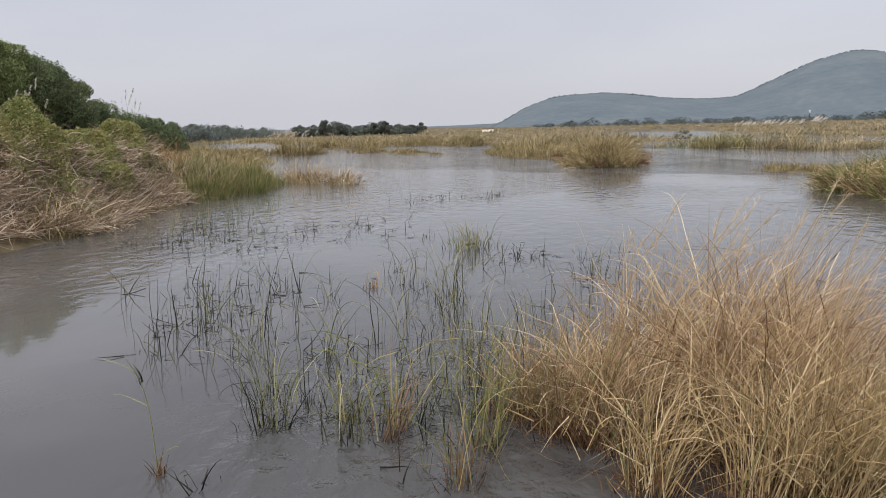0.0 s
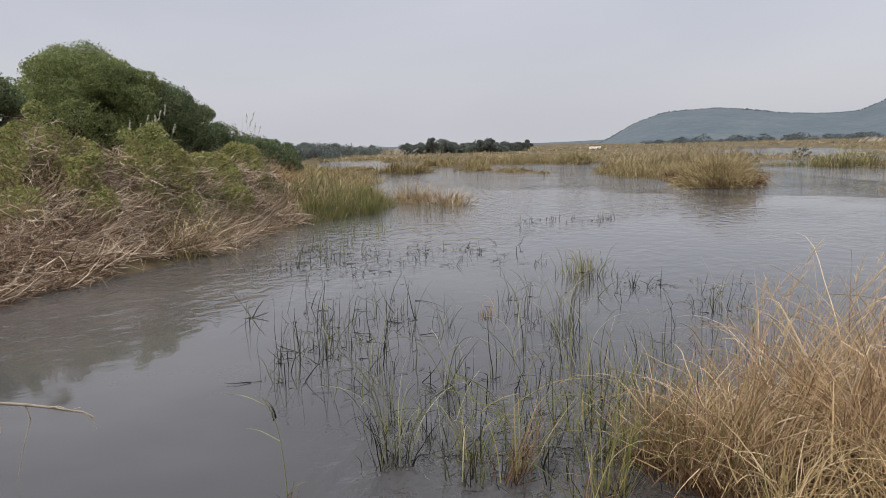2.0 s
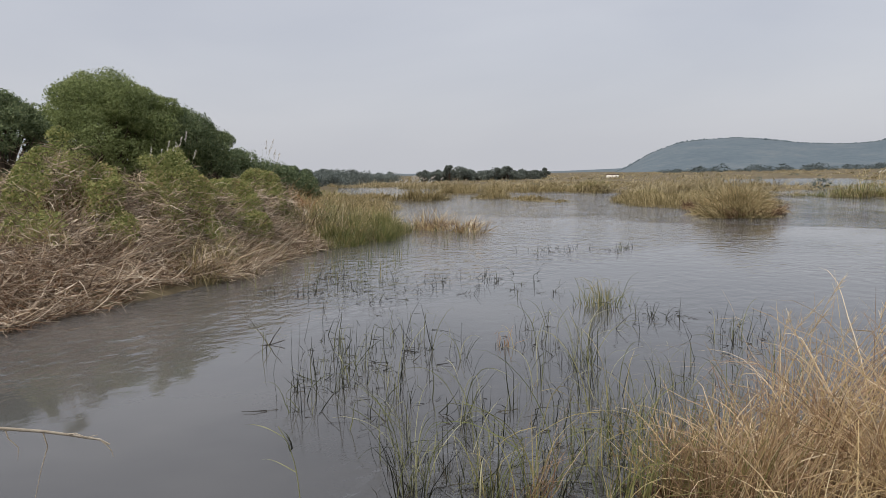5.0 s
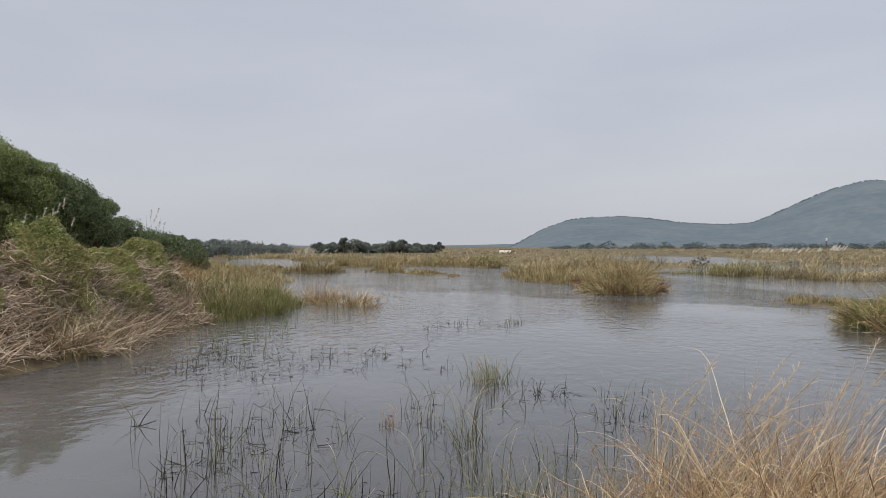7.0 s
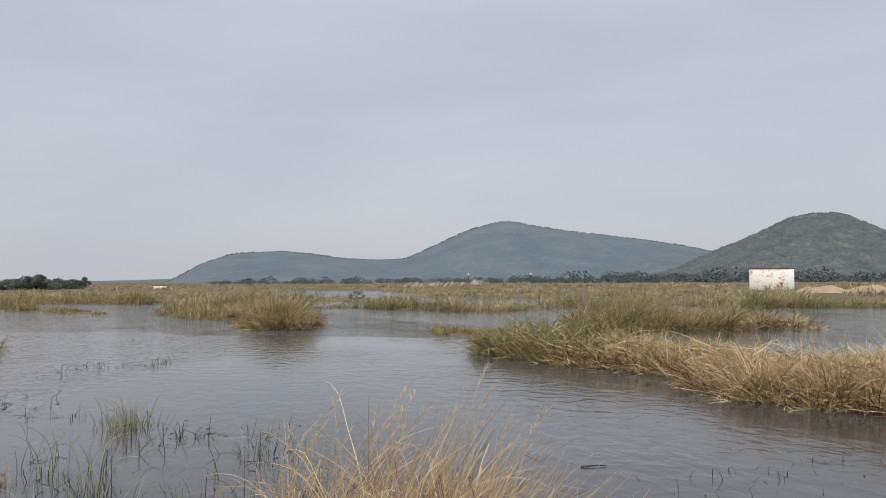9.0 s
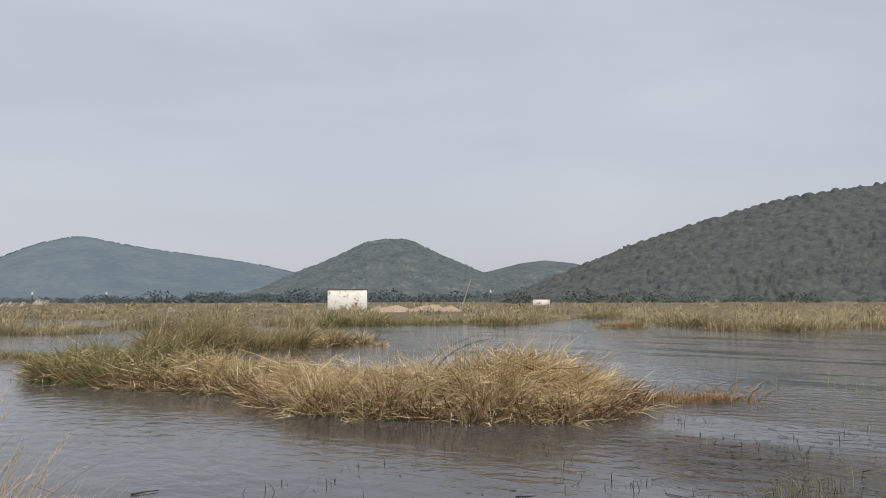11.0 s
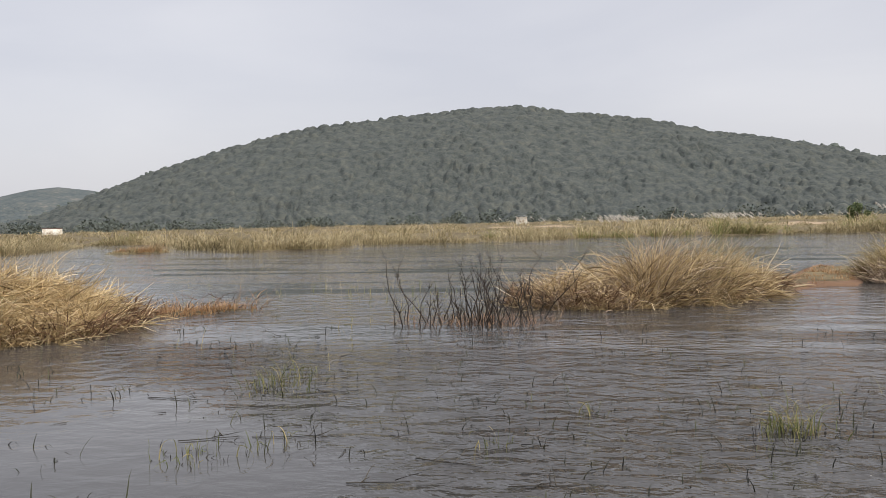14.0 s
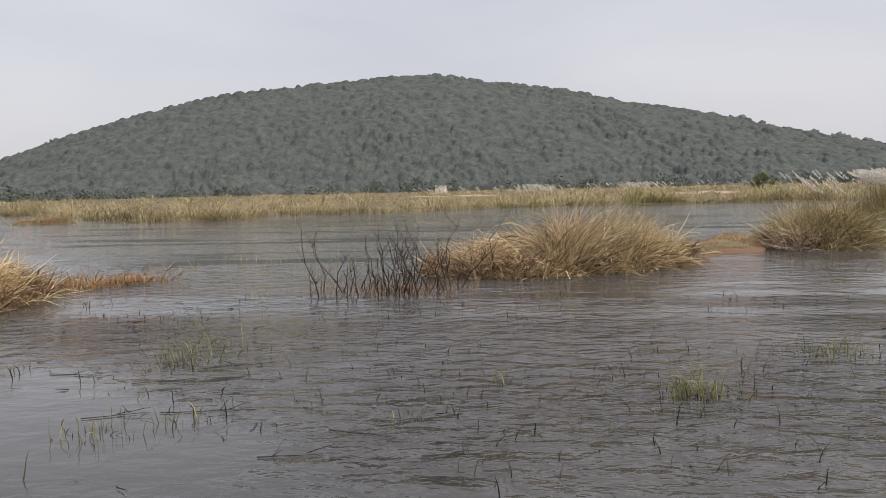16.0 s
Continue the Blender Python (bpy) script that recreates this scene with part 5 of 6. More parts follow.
def thicket_bush(x, y, top, rad, green, label):
    """A mound of dead vine stems under a patchy skin of creeper leaves."""
    z0 = float(ground_z(np.array([x]), np.array([y]))[0]) - 0.1
    h = top - z0
    t = thing("thicket_bush", (x, y, z0), label, "bush", "thicket bushes")
    m = int(1000 * rad)
    rho, th = np.sqrt(rng.uniform(0, 1, m)), rng.uniform(0, 2 * np.pi, m)
    roof = h * np.sqrt(np.maximum(1 - rho ** 2 * 0.92, 0.02)) * (0.6 + 0.65 * vnoise(np.cos(th) * rho * rad + x, np.sin(th) * rho * rad + y, 0.55, 55))
    P = np.column_stack([x + np.cos(th) * rho * rad, y + np.sin(th) * rho * rad, z0 + roof * rng.uniform(0.45, 0.92, m)])
    D = th + rng.normal(0, 1.0, m)
    piece("vine_tangle", stems(P, rng.uniform(0.2, 0.75, m), D, rng.uniform(0.9, 2.1, m), rng.uniform(-0.8, 1.4, m), 0.016 * rng.uniform(0.6, 1.5, m), 8, 0.22, 0.15), M_brush, t, "tangled dead brown vine stems", kind="stuff")
    k = int(17000 * rad * green)
    rho, th = np.sqrt(rng.uniform(0, 1, k)), rng.uniform(0, 2 * np.pi, k)
    px, py = x + np.cos(th) * rho * rad * 1.04, y + np.sin(th) * rho * rad * 1.04
    roof = h * np.sqrt(np.maximum(1 - rho ** 2 * 0.92, 0.02)) * (0.62 + 0.65 * vnoise(px, py, 0.55, 55))
    pz = z0 + roof * np.where(rng.uniform(0, 1, k) < 0.75, rng.uniform(0.9, 1.04, k), rng.uniform(0.2, 1.0, k))
    keep = vnoise(px + pz, py - pz, 0.6, 57) > 0.40
    piece("creeper_skin", leaves(np.column_stack([px, py, pz])[keep], rng.uniform(0.03, 0.085, keep.sum()), 0.25), M_creeper, t, "patchy green and rust creeper leaves", kind="stuff")
    piece("twig_core", tussocks(np.array([[x, y]]), int(200 * rad), rad * 0.9, h * 0.8, 0.02, 0.0, 0.35, 5, z0), M_rustfoot, t, kind="stuff")


TB = "mound of dead brush smothered in creepers"
for x, y, top, rad, green in ((-11.1, 17.0, 2.75, 1.25, 0.9), (-10.2, 18.1, 2.35, 0.95, 0.6), (-10.3, 20.2, 2.55, 1.25, 0.9), (-10.5, 22.6, 2.05, 1.15, 1.0), (-12.9, 15.2, 2.3, 1.2, 0.5), (-12.8, 19.0, 2.75, 1.5, 1.0),
                              (-12.5, 22.2, 2.55, 1.4, 1.0), (-11.0, 25.2, 1.9, 1.2, 1.0), (-10.4, 15.4, 1.55, 0.9, 0.3), (-9.5, 21.9, 1.35, 0.75, 0.8), (-11.7, 13.3, 1.75, 1.1, 0.35), (-9.3, 19.4, 1.3, 0.7, 0.5),
                              (-13.4, 26.0, 2.2, 1.5, 1.0), (-9.7, 16.8, 1.5, 0.7, 0.5), (-10.9, 26.2, 2.1, 0.95, 0.9), (-10.6, 24.0, 1.8, 0.8, 0.9), (-13.4, 16.6, 3.0, 1.1, 0.08), (-14.3, 17.6, 3.3, 1.0, 0.1)):
    thicket_bush(x, y, top, rad, green, TB)
stuff("rusty_grass", tussocks(np.array([(-11.5, 29.5), (-11.1, 29.4), (-10.7, 29.6), (-11.3, 29.9)]), 150, 0.4, [1.7, 1.8, 1.6, 1.7], 0.018, 0.2, 0.7, 6, fan=0.9, loose=0.5), M_redstraw, "rusty brown drooping grass clump on the bank", "grass")
lp = np.column_stack([rng.uniform(-13.9, -12.4, 9), rng.uniform(24.5, 25.6, 9), np.zeros(9)])
lp = np.concatenate([lp, np.column_stack([rng.uniform(-11.1, -10.3, 5), rng.uniform(26, 26.6, 5), np.zeros(5)])])
lp[:, 2] = ground_z(lp[:, 0], lp[:, 1])
a1, b1 = plumes(lp, 2.2, 0.85, 0.16, 0.8)
stuff("plume_stems", a1, M_greenstraw, "stems of plumed grass on the bank", "grass")
stuff("plumes", b1, M_plume, "silver feathery plumes on the bank", "grass plumes")

# ---------------------------------------------------------------- near grass and rushes


def dry_tussock(x, y, rad, h, label, green=0.0, lean=0.45, dense=1.0, mat=None):
    """One clump of dry grass: a dark rusty foot, stems leaning with the wind, straw hanging over its rim."""
    t = thing("dry_tussock", (x, y, 0), label, "grass", "dry tussocks")
    n = int(270 * dense)
    P = disc(x, y, rad * 0.62, n)
    ox, oy = (P[:, 0] - x) / rad, (P[:, 1] - y) / rad
    dx, dy = ox * 0.34 + lean * 1.5 + rng.normal(0, 0.34, n), oy * 0.34 - lean * 0.6 + rng.normal(0, 0.34, n)
    L = h * rng.uniform(0.5, 1.08, n)
    ng = int(n * (1 - green))
    D, tilt, sag = np.arctan2(dy, dx), np.hypot(dx, dy) * 0.52, rng.uniform(0.0, 0.95, n)
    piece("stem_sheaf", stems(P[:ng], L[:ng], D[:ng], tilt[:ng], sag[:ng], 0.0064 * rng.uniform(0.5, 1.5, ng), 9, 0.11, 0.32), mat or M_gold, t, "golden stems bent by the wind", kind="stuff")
    if ng < n:
        piece("green_growth", stems(P[ng:], L[ng:] * 0.92, D[ng:], tilt[ng:] * 0.8, sag[ng:] * 0.8, 0.0085 * rng.uniform(0.6, 1.3, n - ng), 9, 0.10, 0.08), M_greenstraw, t, "fresh green blades among the dry ones", kind="stuff")
    m = int(300 * dense)
    P = disc(x, y, rad * 0.8, m)
    ox, oy = P[:, 0] - x, P[:, 1] - y
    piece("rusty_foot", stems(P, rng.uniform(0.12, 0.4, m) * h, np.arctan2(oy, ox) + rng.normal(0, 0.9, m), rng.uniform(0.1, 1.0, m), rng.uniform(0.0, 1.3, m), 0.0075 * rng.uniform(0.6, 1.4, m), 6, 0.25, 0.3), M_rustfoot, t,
          "dark rusty tangle of old blades at the foot", kind="stuff")
    m = int(90 * dense)
    P = disc(x, y, rad * 1.1, m)
    P[:, 2] = rng.uniform(0.0, 0.45, m) * h
    piece("crossed_straw", stems(P, rng.uniform(0.3, 0.75, m) * h, rng.uniform(-3.1, 3.1, m), rng.uniform(0.2, 1.3, m), rng.uniform(-0.2, 0.6, m), 0.0066 * rng.uniform(0.6, 1.4, m), 6, 0.10, 0.35), M_straw, t, "pale broken straws crossing every way", kind="stuff")
    m = int(90 * dense)
    P = disc(x, y, rad * 0.6, m)
    P[:, 2] = rng.uniform(0.1, 0.55, m) * h
    ox, oy = P[:, 0] - x, P[:, 1] - y
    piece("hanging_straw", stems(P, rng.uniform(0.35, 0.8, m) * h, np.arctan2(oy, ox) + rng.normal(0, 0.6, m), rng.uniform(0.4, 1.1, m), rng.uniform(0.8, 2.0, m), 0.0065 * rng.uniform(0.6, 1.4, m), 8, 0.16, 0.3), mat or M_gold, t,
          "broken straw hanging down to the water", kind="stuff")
    return t


TUSSOCK = "clump of golden dry grass leaning with the wind"
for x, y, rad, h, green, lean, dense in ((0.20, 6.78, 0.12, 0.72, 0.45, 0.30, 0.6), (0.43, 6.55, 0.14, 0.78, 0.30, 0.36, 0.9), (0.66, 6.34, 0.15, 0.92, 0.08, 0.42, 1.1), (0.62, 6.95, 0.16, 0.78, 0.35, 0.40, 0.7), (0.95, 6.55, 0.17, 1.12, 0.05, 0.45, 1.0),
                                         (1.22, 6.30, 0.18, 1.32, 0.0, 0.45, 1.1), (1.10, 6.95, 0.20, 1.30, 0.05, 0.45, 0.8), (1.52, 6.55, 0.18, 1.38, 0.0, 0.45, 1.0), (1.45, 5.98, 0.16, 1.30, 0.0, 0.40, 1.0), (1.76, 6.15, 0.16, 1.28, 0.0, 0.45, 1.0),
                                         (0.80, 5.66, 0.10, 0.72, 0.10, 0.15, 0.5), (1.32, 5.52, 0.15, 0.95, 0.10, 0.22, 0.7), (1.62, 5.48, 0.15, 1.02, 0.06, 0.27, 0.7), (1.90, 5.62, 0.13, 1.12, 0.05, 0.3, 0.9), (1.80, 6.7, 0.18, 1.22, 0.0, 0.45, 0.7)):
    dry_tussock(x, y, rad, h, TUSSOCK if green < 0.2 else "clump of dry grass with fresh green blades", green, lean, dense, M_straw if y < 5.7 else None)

# thin seed stalks above the tussocks, each with its drooping head
for k in range(26):
    x, y = rng.uniform(0.5, 1.9), rng.uniform(5.9, 6.9)
    t = thing("seed_stalk", (x, y, 0), "thin pale grass stalk with a feathery seed head", "grass stalk", "seed stalks")
    h, a, lean = rng.uniform(1.15, 1.62), rng.normal(0.05, 0.35), rng.uniform(0.12, 0.42)
    q = np.linspace(0, 1, 9)
    ln = np.column_stack([x + math.cos(a) * lean * h * q ** 1.8, y + math.sin(a) * lean * h * q ** 1.8, h * (q - 0.10 * q ** 4)])
    piece("stalk", tube(ln, np.linspace(0.0028, 0.0012, 9), 4), M_straw, t)
    hd = ln[-1] + np.outer(rng.uniform(-0.16, 0.03, 34), (ln[-1] - ln[-2]) / np.linalg.norm(ln[-1] - ln[-2]))
    piece("seed_head", stems(hd, rng.uniform(0.03, 0.075, 34), rng.normal(a, 0.7, 34), rng.uniform(0.3, 1.1, 34), rng.uniform(0.2, 1.2, 34), 0.0030, 3, 0.1), M_seed, t, "pale feathery seed head", kind="stuff")


def rush_tuft(x, y, n, h, rad, mat, label, arch=0.3, dead=0.4, w=0.0065, lean=(0.0, 0.0), name="rush_tuft"):
    """A tuft standing in water: upright blades, long ones arching over, snapped ones and a dark sodden foot."""
    t = thing(name, (x, y, 0), label, "rushes", "rush tufts")
    n = int(n * 0.75)
    P = disc(x, y, rad, n)
    ox, oy = (P[:, 0] - x) / rad * 0.11 + lean[0], (P[:, 1] - y) / rad * 0.11 + lean[1]
    D = np.arctan2(oy, ox) + rng.normal(0, 0.5, n)
    piece("upright_growth", stems(P, h * rng.uniform(0.4, 1.12, n), D, np.hypot(ox, oy) + rng.uniform(0, 0.12, n), rng.uniform(0, 0.8, n), w * rng.uniform(0.6, 1.35, n), 8, 0.17, 0.7), mat, t, kind="stuff")
    m = max(3, int(n * arch))
    pale = M_rushpale if mat is M_rush else M_greenstraw
    piece("arching_growth", stems(disc(x, y, rad, m), h * rng.uniform(1.0, 1.7, m), rng.uniform(-3.1, 3.1, m), rng.uniform(0.05, 0.4, m), rng.uniform(1.3, 2.7, m), w * 1.25, 11, 0.08, 0.2), pale, t, "long pale blades arching to the water", kind="stuff")
    m = max(3, int(n * dead))
    piece("sodden_foot", stems(disc(x, y, rad * 1.5, m), h * rng.uniform(0.15, 0.5, m), rng.uniform(-3.1, 3.1, m), rng.uniform(0.1, 1.1, m), rng.uniform(0, 1.2, m), w * 1.1, 5, 0.3, 0.4), M_sodden, t, "dark sodden dead blades at the foot", kind="stuff")
    return t


GL = "green and yellow grass tuft standing in shallow water"
for x, y, n, h, rad, mat, lean in ((-0.64, 6.40, 46, 0.78, 0.050, M_gold, (0.35, 0.1)), (-0.58, 6.62, 26, 0.72, 0.06, M_greenstraw, (0.3, 0.1)), (-0.18, 5.72, 40, 0.56, 0.045, M_gold, (0.08, 0.0)), (-0.06, 6.22, 46, 0.80, 0.055, M_greenstraw, (0.10, 0.0)),
                                   (-0.93, 6.68, 34, 0.42, 0.05, M_greenstraw, (-0.05, 0.0)), (-0.12, 6.75, 24, 0.85, 0.10, M_greenstraw, (0.12, 0.1)), (0.08, 7.15, 28, 0.85, 0.13, M_greenstraw, (0.15, 0.0)), (-0.30, 7.30, 36, 0.75, 0.13, M_rushpale, (0.1, 0.0)),
                                   (0.30, 7.75, 20, 0.65, 0.16, M_greenstraw, (0.15, 0.0)), (-0.12, 8.1, 34, 0.75, 0.16, M_rushpale, (0.1, 0.0)), (0.55, 8.4, 30, 0.7, 0.2, M_rushpale, (0.12, 0.0)), (0.95, 7.6, 18, 0.6, 0.2, M_greenstraw, (0.25, 0.0))):
    rush_tuft(x, y, n, h, rad, mat, GL, 0.32, 0.7, 0.0062, lean)
DL = "dark green rush tuft rising from the water"
for x, y, n, h, rad in ((-1.42, 6.60, 40, 0.66, 0.055), (-1.62, 7.24, 20, 0.55, 0.07), (-1.38, 8.25, 14, 0.68, 0.05), (-1.10, 7.6, 12, 0.5, 0.08), (-1.28, 7.05, 10, 0.45, 0.07), (-0.89, 6.35, 18, 0.42, 0.05), (-0.46, 10.45, 34, 0.72, 0.11), (-0.36, 9.2, 18, 0.6, 0.14),
                        (-1.83, 10.65, 9, 0.5, 0.05), (-2.15, 8.9, 10, 0.6, 0.12), (-0.99, 11.6, 12, 0.6, 0.13), (1.22, 12.0, 18, 0.5, 0.12), (1.5, 9.8, 14, 0.6, 0.2), (0.45, 9.6, 12, 0.45, 0.14), (-0.85, 9.4, 8, 0.6, 0.08)):
    rush_tuft(x, y, n, h * 0.88, rad, M_rush, DL, 0.7, 0.8, 0.0068)
rush_tuft(-0.29, 14.5, 110, 0.42, 0.17, M_reedgreen, "low mop of green grass in the shallows", 0.5, 0.6, 0.007)
rush_tuft(-1.43, 11.35, 22, 0.28, 0.06, M_redstraw, "small rusty stub of dead blades in the shallows", 0.1, 1.0, 0.007)
for x, y, n, h, rad in ((9.0, 4.9, 60, 0.40, 0.16), (7.72, 0.08, 90, 0.34, 0.13), (9.4, -1.5, 70, 0.32, 0.26), (6.45, 4.45, 26, 0.24, 0.13), (0.1, 24.4, 16, 0.4, 0.12), (6.9, 4.0, 14, 0.2, 0.1), (9.9, 5.0, 20, 0.3, 0.2), (8.2, 1.6, 12, 0.2, 0.08), (7.1, 2.3, 12, 0.22, 0.07)):
    rush_tuft(x, y, n, h * 0.75, rad, M_reedgreen, "small pale green tuft in running water", 0.4, 1.2, 0.0075)

# sheaves of lone stems all over the shallows: (place, spread, count, height)
SHEAVES = ((-0.75, 6.9, 0.2, 0.2, 12, 0.45), (-0.35, 6.5, 0.2, 0.2, 12, 0.5), (-0.15, 7.4, 0.25, 0.3, 14, 0.55), (0.25, 8.1, 0.3, 0.4, 12, 0.5), (-1.15, 6.9, 0.15, 0.2, 8, 0.4), (-0.7, 8.3, 0.3, 0.4, 8, 0.5), (-0.5, 5.95, 0.15, 0.12, 6, 0.3), (-2.75, 8.5, 0.16, 0.25, 11, 0.62), (-2.95, 9.2, 0.20, 0.30, 14, 0.62), (-2.85, 9.9, 0.22, 0.35, 15, 0.66), (-2.55, 9.4, 0.20, 0.45, 13, 0.6), (-3.1, 10.8, 0.28, 0.35, 15, 0.6), (-2.7, 11.4, 0.3, 0.4, 13, 0.55), (-3.7, 11.4, 0.3, 0.5, 9, 0.45), (-2.2, 8.1, 0.2, 0.3, 6, 0.4),
           (-2.35, 10.5, 0.2, 0.4, 8, 0.55), (-1.9, 9.3, 0.25, 0.5, 7, 0.5), (-1.25, 8.4, 0.2, 0.3, 9, 0.5), (-0.8, 6.7, 0.25, 0.3, 12, 0.4), (-0.4, 7.6, 0.4, 0.6, 16, 0.5), (-0.9, 12.2, 0.3, 0.5, 9, 0.5), (-0.4, 12.9, 0.35, 0.6, 10, 0.5), (0.55, 13.5, 0.3, 0.2, 16, 0.3),
           (1.4, 12.3, 0.5, 0.6, 12, 0.4), (1.3, 10.3, 0.5, 0.7, 12, 0.5), (-1.4, 23.5, 0.7, 0.6, 22, 0.35), (0.1, 24.3, 0.25, 0.3, 8, 0.3), (-3.5, 17.0, 0.6, 0.7, 26, 0.33), (-2.5, 17.6, 0.5, 0.8, 22, 0.33), (-4.9, 16.2, 0.5, 0.7, 28, 0.36), (-5.6, 15.4, 0.4, 0.5, 16, 0.33),
           (-4.2, 14.2, 0.5, 0.9, 14, 0.4), (-1.6, 16.0, 0.6, 0.6, 10, 0.3), (-5.6, 17.8, 0.5, 0.8, 26, 0.4))
bits = []
for x, y, a, b, n, h in SHEAVES:
    n = int(n * 1.15)
    t = thing("rush_sheaf", (x, y, 0), "loose sheaf of thin dark rush stems in water", "rushes", "rush sheaves")
    P = np.column_stack([rng.normal(x, a, n), rng.normal(y, b, n), np.full(n, -0.04)])
    bits.append(P)
    lean = rng.normal(0, 0.25)
    piece("stem_growth", stems(P, h * rng.uniform(0.35, 1.2, n), lean + rng.uniform(-2.2, 2.2, n), np.abs(rng.normal(0, 0.30, n)), rng.uniform(0, 0.6, n), 0.0095 * rng.uniform(0.6, 1.3, n), 7, 0.16, 0.62), M_rush, t, kind="stuff")
    m = max(2, int(n * 0.45))
    q = P[rng.integers(0, n, m)] + rng.normal(0, 0.05, (m, 3)) * (1, 1, 0)
    piece("bent_foliage", stems(q, h * rng.uniform(0.6, 1.3, m), rng.uniform(-3.1, 3.1, m), rng.uniform(0.2, 0.9, m), rng.uniform(0.8, 2.4, m), 0.0075 * rng.uniform(0.6, 1.2, m), 8, 0.12, 0.35), M_rushpale if y < 12 else M_sodden, t, "bent leaves trailing on the water", kind="stuff")
    m = max(3, int(n * 0.6))
    q = P[rng.integers(0, n, m)] + rng.normal(0, 0.04, (m, 3)) * (1, 1, 0)
    q[:, 2] = 0.002
    piece("sodden_litter", stems(q, rng.uniform(0.05, 0.22, m), rng.uniform(-3.1, 3.1, m), rng.uniform(0.9, 1.5, m), rng.uniform(0, 0.4, m), 0.008 * rng.uniform(0.6, 1.4, m), 4, 0.2), M_sodden, t, "dark sodden stubs lying at the surface", kind="stuff")
# bits of drowned leaf lying on the surface
bits = np.concatenate(bits)
fl = np.concatenate([bits[rng.integers(0, len(bits), 240)] + rng.normal(0, 0.25, (240, 3)) * (1, 1, 0), np.column_stack([rng.uniform(5, 14, 200), rng.uniform(-5, 9, 200), np.zeros(200)])])
fl[:, 2] = 0.006
stuff("floating_leaf_bits", stems(fl, rng.uniform(0.05, 0.24, len(fl)), rng.uniform(-3.1, 3.1, len(fl)), 1.5, 0.05, 0.009 * rng.uniform(0.5, 1.5, len(fl)), 4, 0.2), M_sodden, "dark drowned leaf bits lying on the water", "leaf litter")
n = 700
sx, sy = rng.uniform(-10.5, -3.0, n), rng.uniform(15, 31, n)
sd2 = sdist(LEFT_BANK, sx, sy)
keep = (sd2 < 0.2) & (sd2 > -3.2) & (sy > 15.5)
sx, sy = sx[keep], sy[keep]
m = len(sx)
stuff("drowned_rushes", blades(np.column_stack([sx, sy, np.full(m, -0.05)]), rng.uniform(0.15, 0.6, m), 0.012, rng.uniform(-3.1, 3.1, m), rng.uniform(0, 0.12, m), 0.05, 4), M_reedgreen,
      "thin rushes standing in water off the bank", "rushes")
n = 2400
sx, sy = rng.uniform(4.8, 14, n), rng.uniform(-6, 9.5, n)
keep = vnoise(sx, sy, 1.2, 47) > 0.5
sx, sy = sx[keep], sy[keep]
m = len(sx)
stuff("drowned_rushes", blades(np.column_stack([sx, sy, np.full(m, -0.03)]), rng.uniform(0.04, 0.24, m), 0.011, rng.uniform(-3.1, 3.1, m), rng.uniform(0.02, 0.2, m), rng.uniform(0, 0.8, m), 4), M_rush,
      "short drowned stubble in running water", "rushes")
n = 500
sx, sy = rng.uniform(10, 24, n), rng.uniform(5, 14, n)
keep = (vnoise(sx, sy, 1.6, 49) > 0.55) & (sdist(RIGHT_ISLE, sx, sy) < 0)
sx, sy = sx[keep], sy[keep]
m = len(sx)
stuff("drowned_rushes", blades(np.column_stack([sx, sy, np.full(m, -0.03)]), rng.uniform(0.1, 0.4, m), 0.010, rng.uniform(-3.1, 3.1, m), rng.uniform(0.0, 0.15, m), 0.1, 4), M_greenstraw,
      "thin grass stems in the shallows beside the straw island", "rushes")


# ---------------------------------------------------------------- bare shrubs, branches
def bare_shrub(feet, hmin, hmax, label, mat=M_twig, thick=0.016, name="bare_shrub"):
    limbs = []
    c = np.mean(feet, 0)
    for x, y in feet:
        h = hmin + (hmax - hmin) * rng.uniform(0, 1) ** 1.5
        a = rng.uniform(-np.pi, np.pi)
        p0 = np.array([x, y, -0.15])
        p1 = p0 + (math.cos(a) * h * rng.uniform(0.1, 0.7), math.sin(a) * h * rng.uniform(0.1, 0.8), h + 0.15)
        line = crooked(p0, p1, 0.10, 8)
        limbs.append(tube(line, np.linspace(thick, thick * 0.25, 8), 5))
        for _ in range(rng.integers(3, 7)):
            i = rng.integers(2, 7)
            b = rng.uniform(-np.pi, np.pi)
            q = line[i] + np.array([math.cos(b) * 0.5, math.sin(b) * 0.5, 0.7]) * h * rng.uniform(0.2, 0.4)
            limbs.append(tube(crooked(line[i], q, 0.07, 5), np.linspace(thick * 0.5, thick * 0.15, 5), 4))
    return stuff(name, join(limbs), mat, label, "shrub", "", at=(c[0], c[1], 0))


f = np.column_stack([rng.uniform(14.0, 15.3, 64), np.clip(rng.normal(3.75, 0.55, 64), 2.7, 5.1)])
bare_shrub(f, 0.2, 1.35, "half-drowned bare dark shrub in the river", thick=0.013)
rb = np.column_stack([rng.uniform(14.0, 15.4, 900), np.clip(rng.normal(3.8, 0.7, 900), 2.5, 5.2)])
stuff("shrub_grass", stand(rb, 0.34, 0.012, WIND, 0.25, 0.5, 5), M_rustfoot, "thin grass tangled round the drowned shrub", "grass")
bare_shrub(np.column_stack([rng.uniform(38, 39.5, 7), rng.uniform(-12.5, -11, 7)]), 0.3, 0.9, "bare twigs standing in open water", thick=0.02)
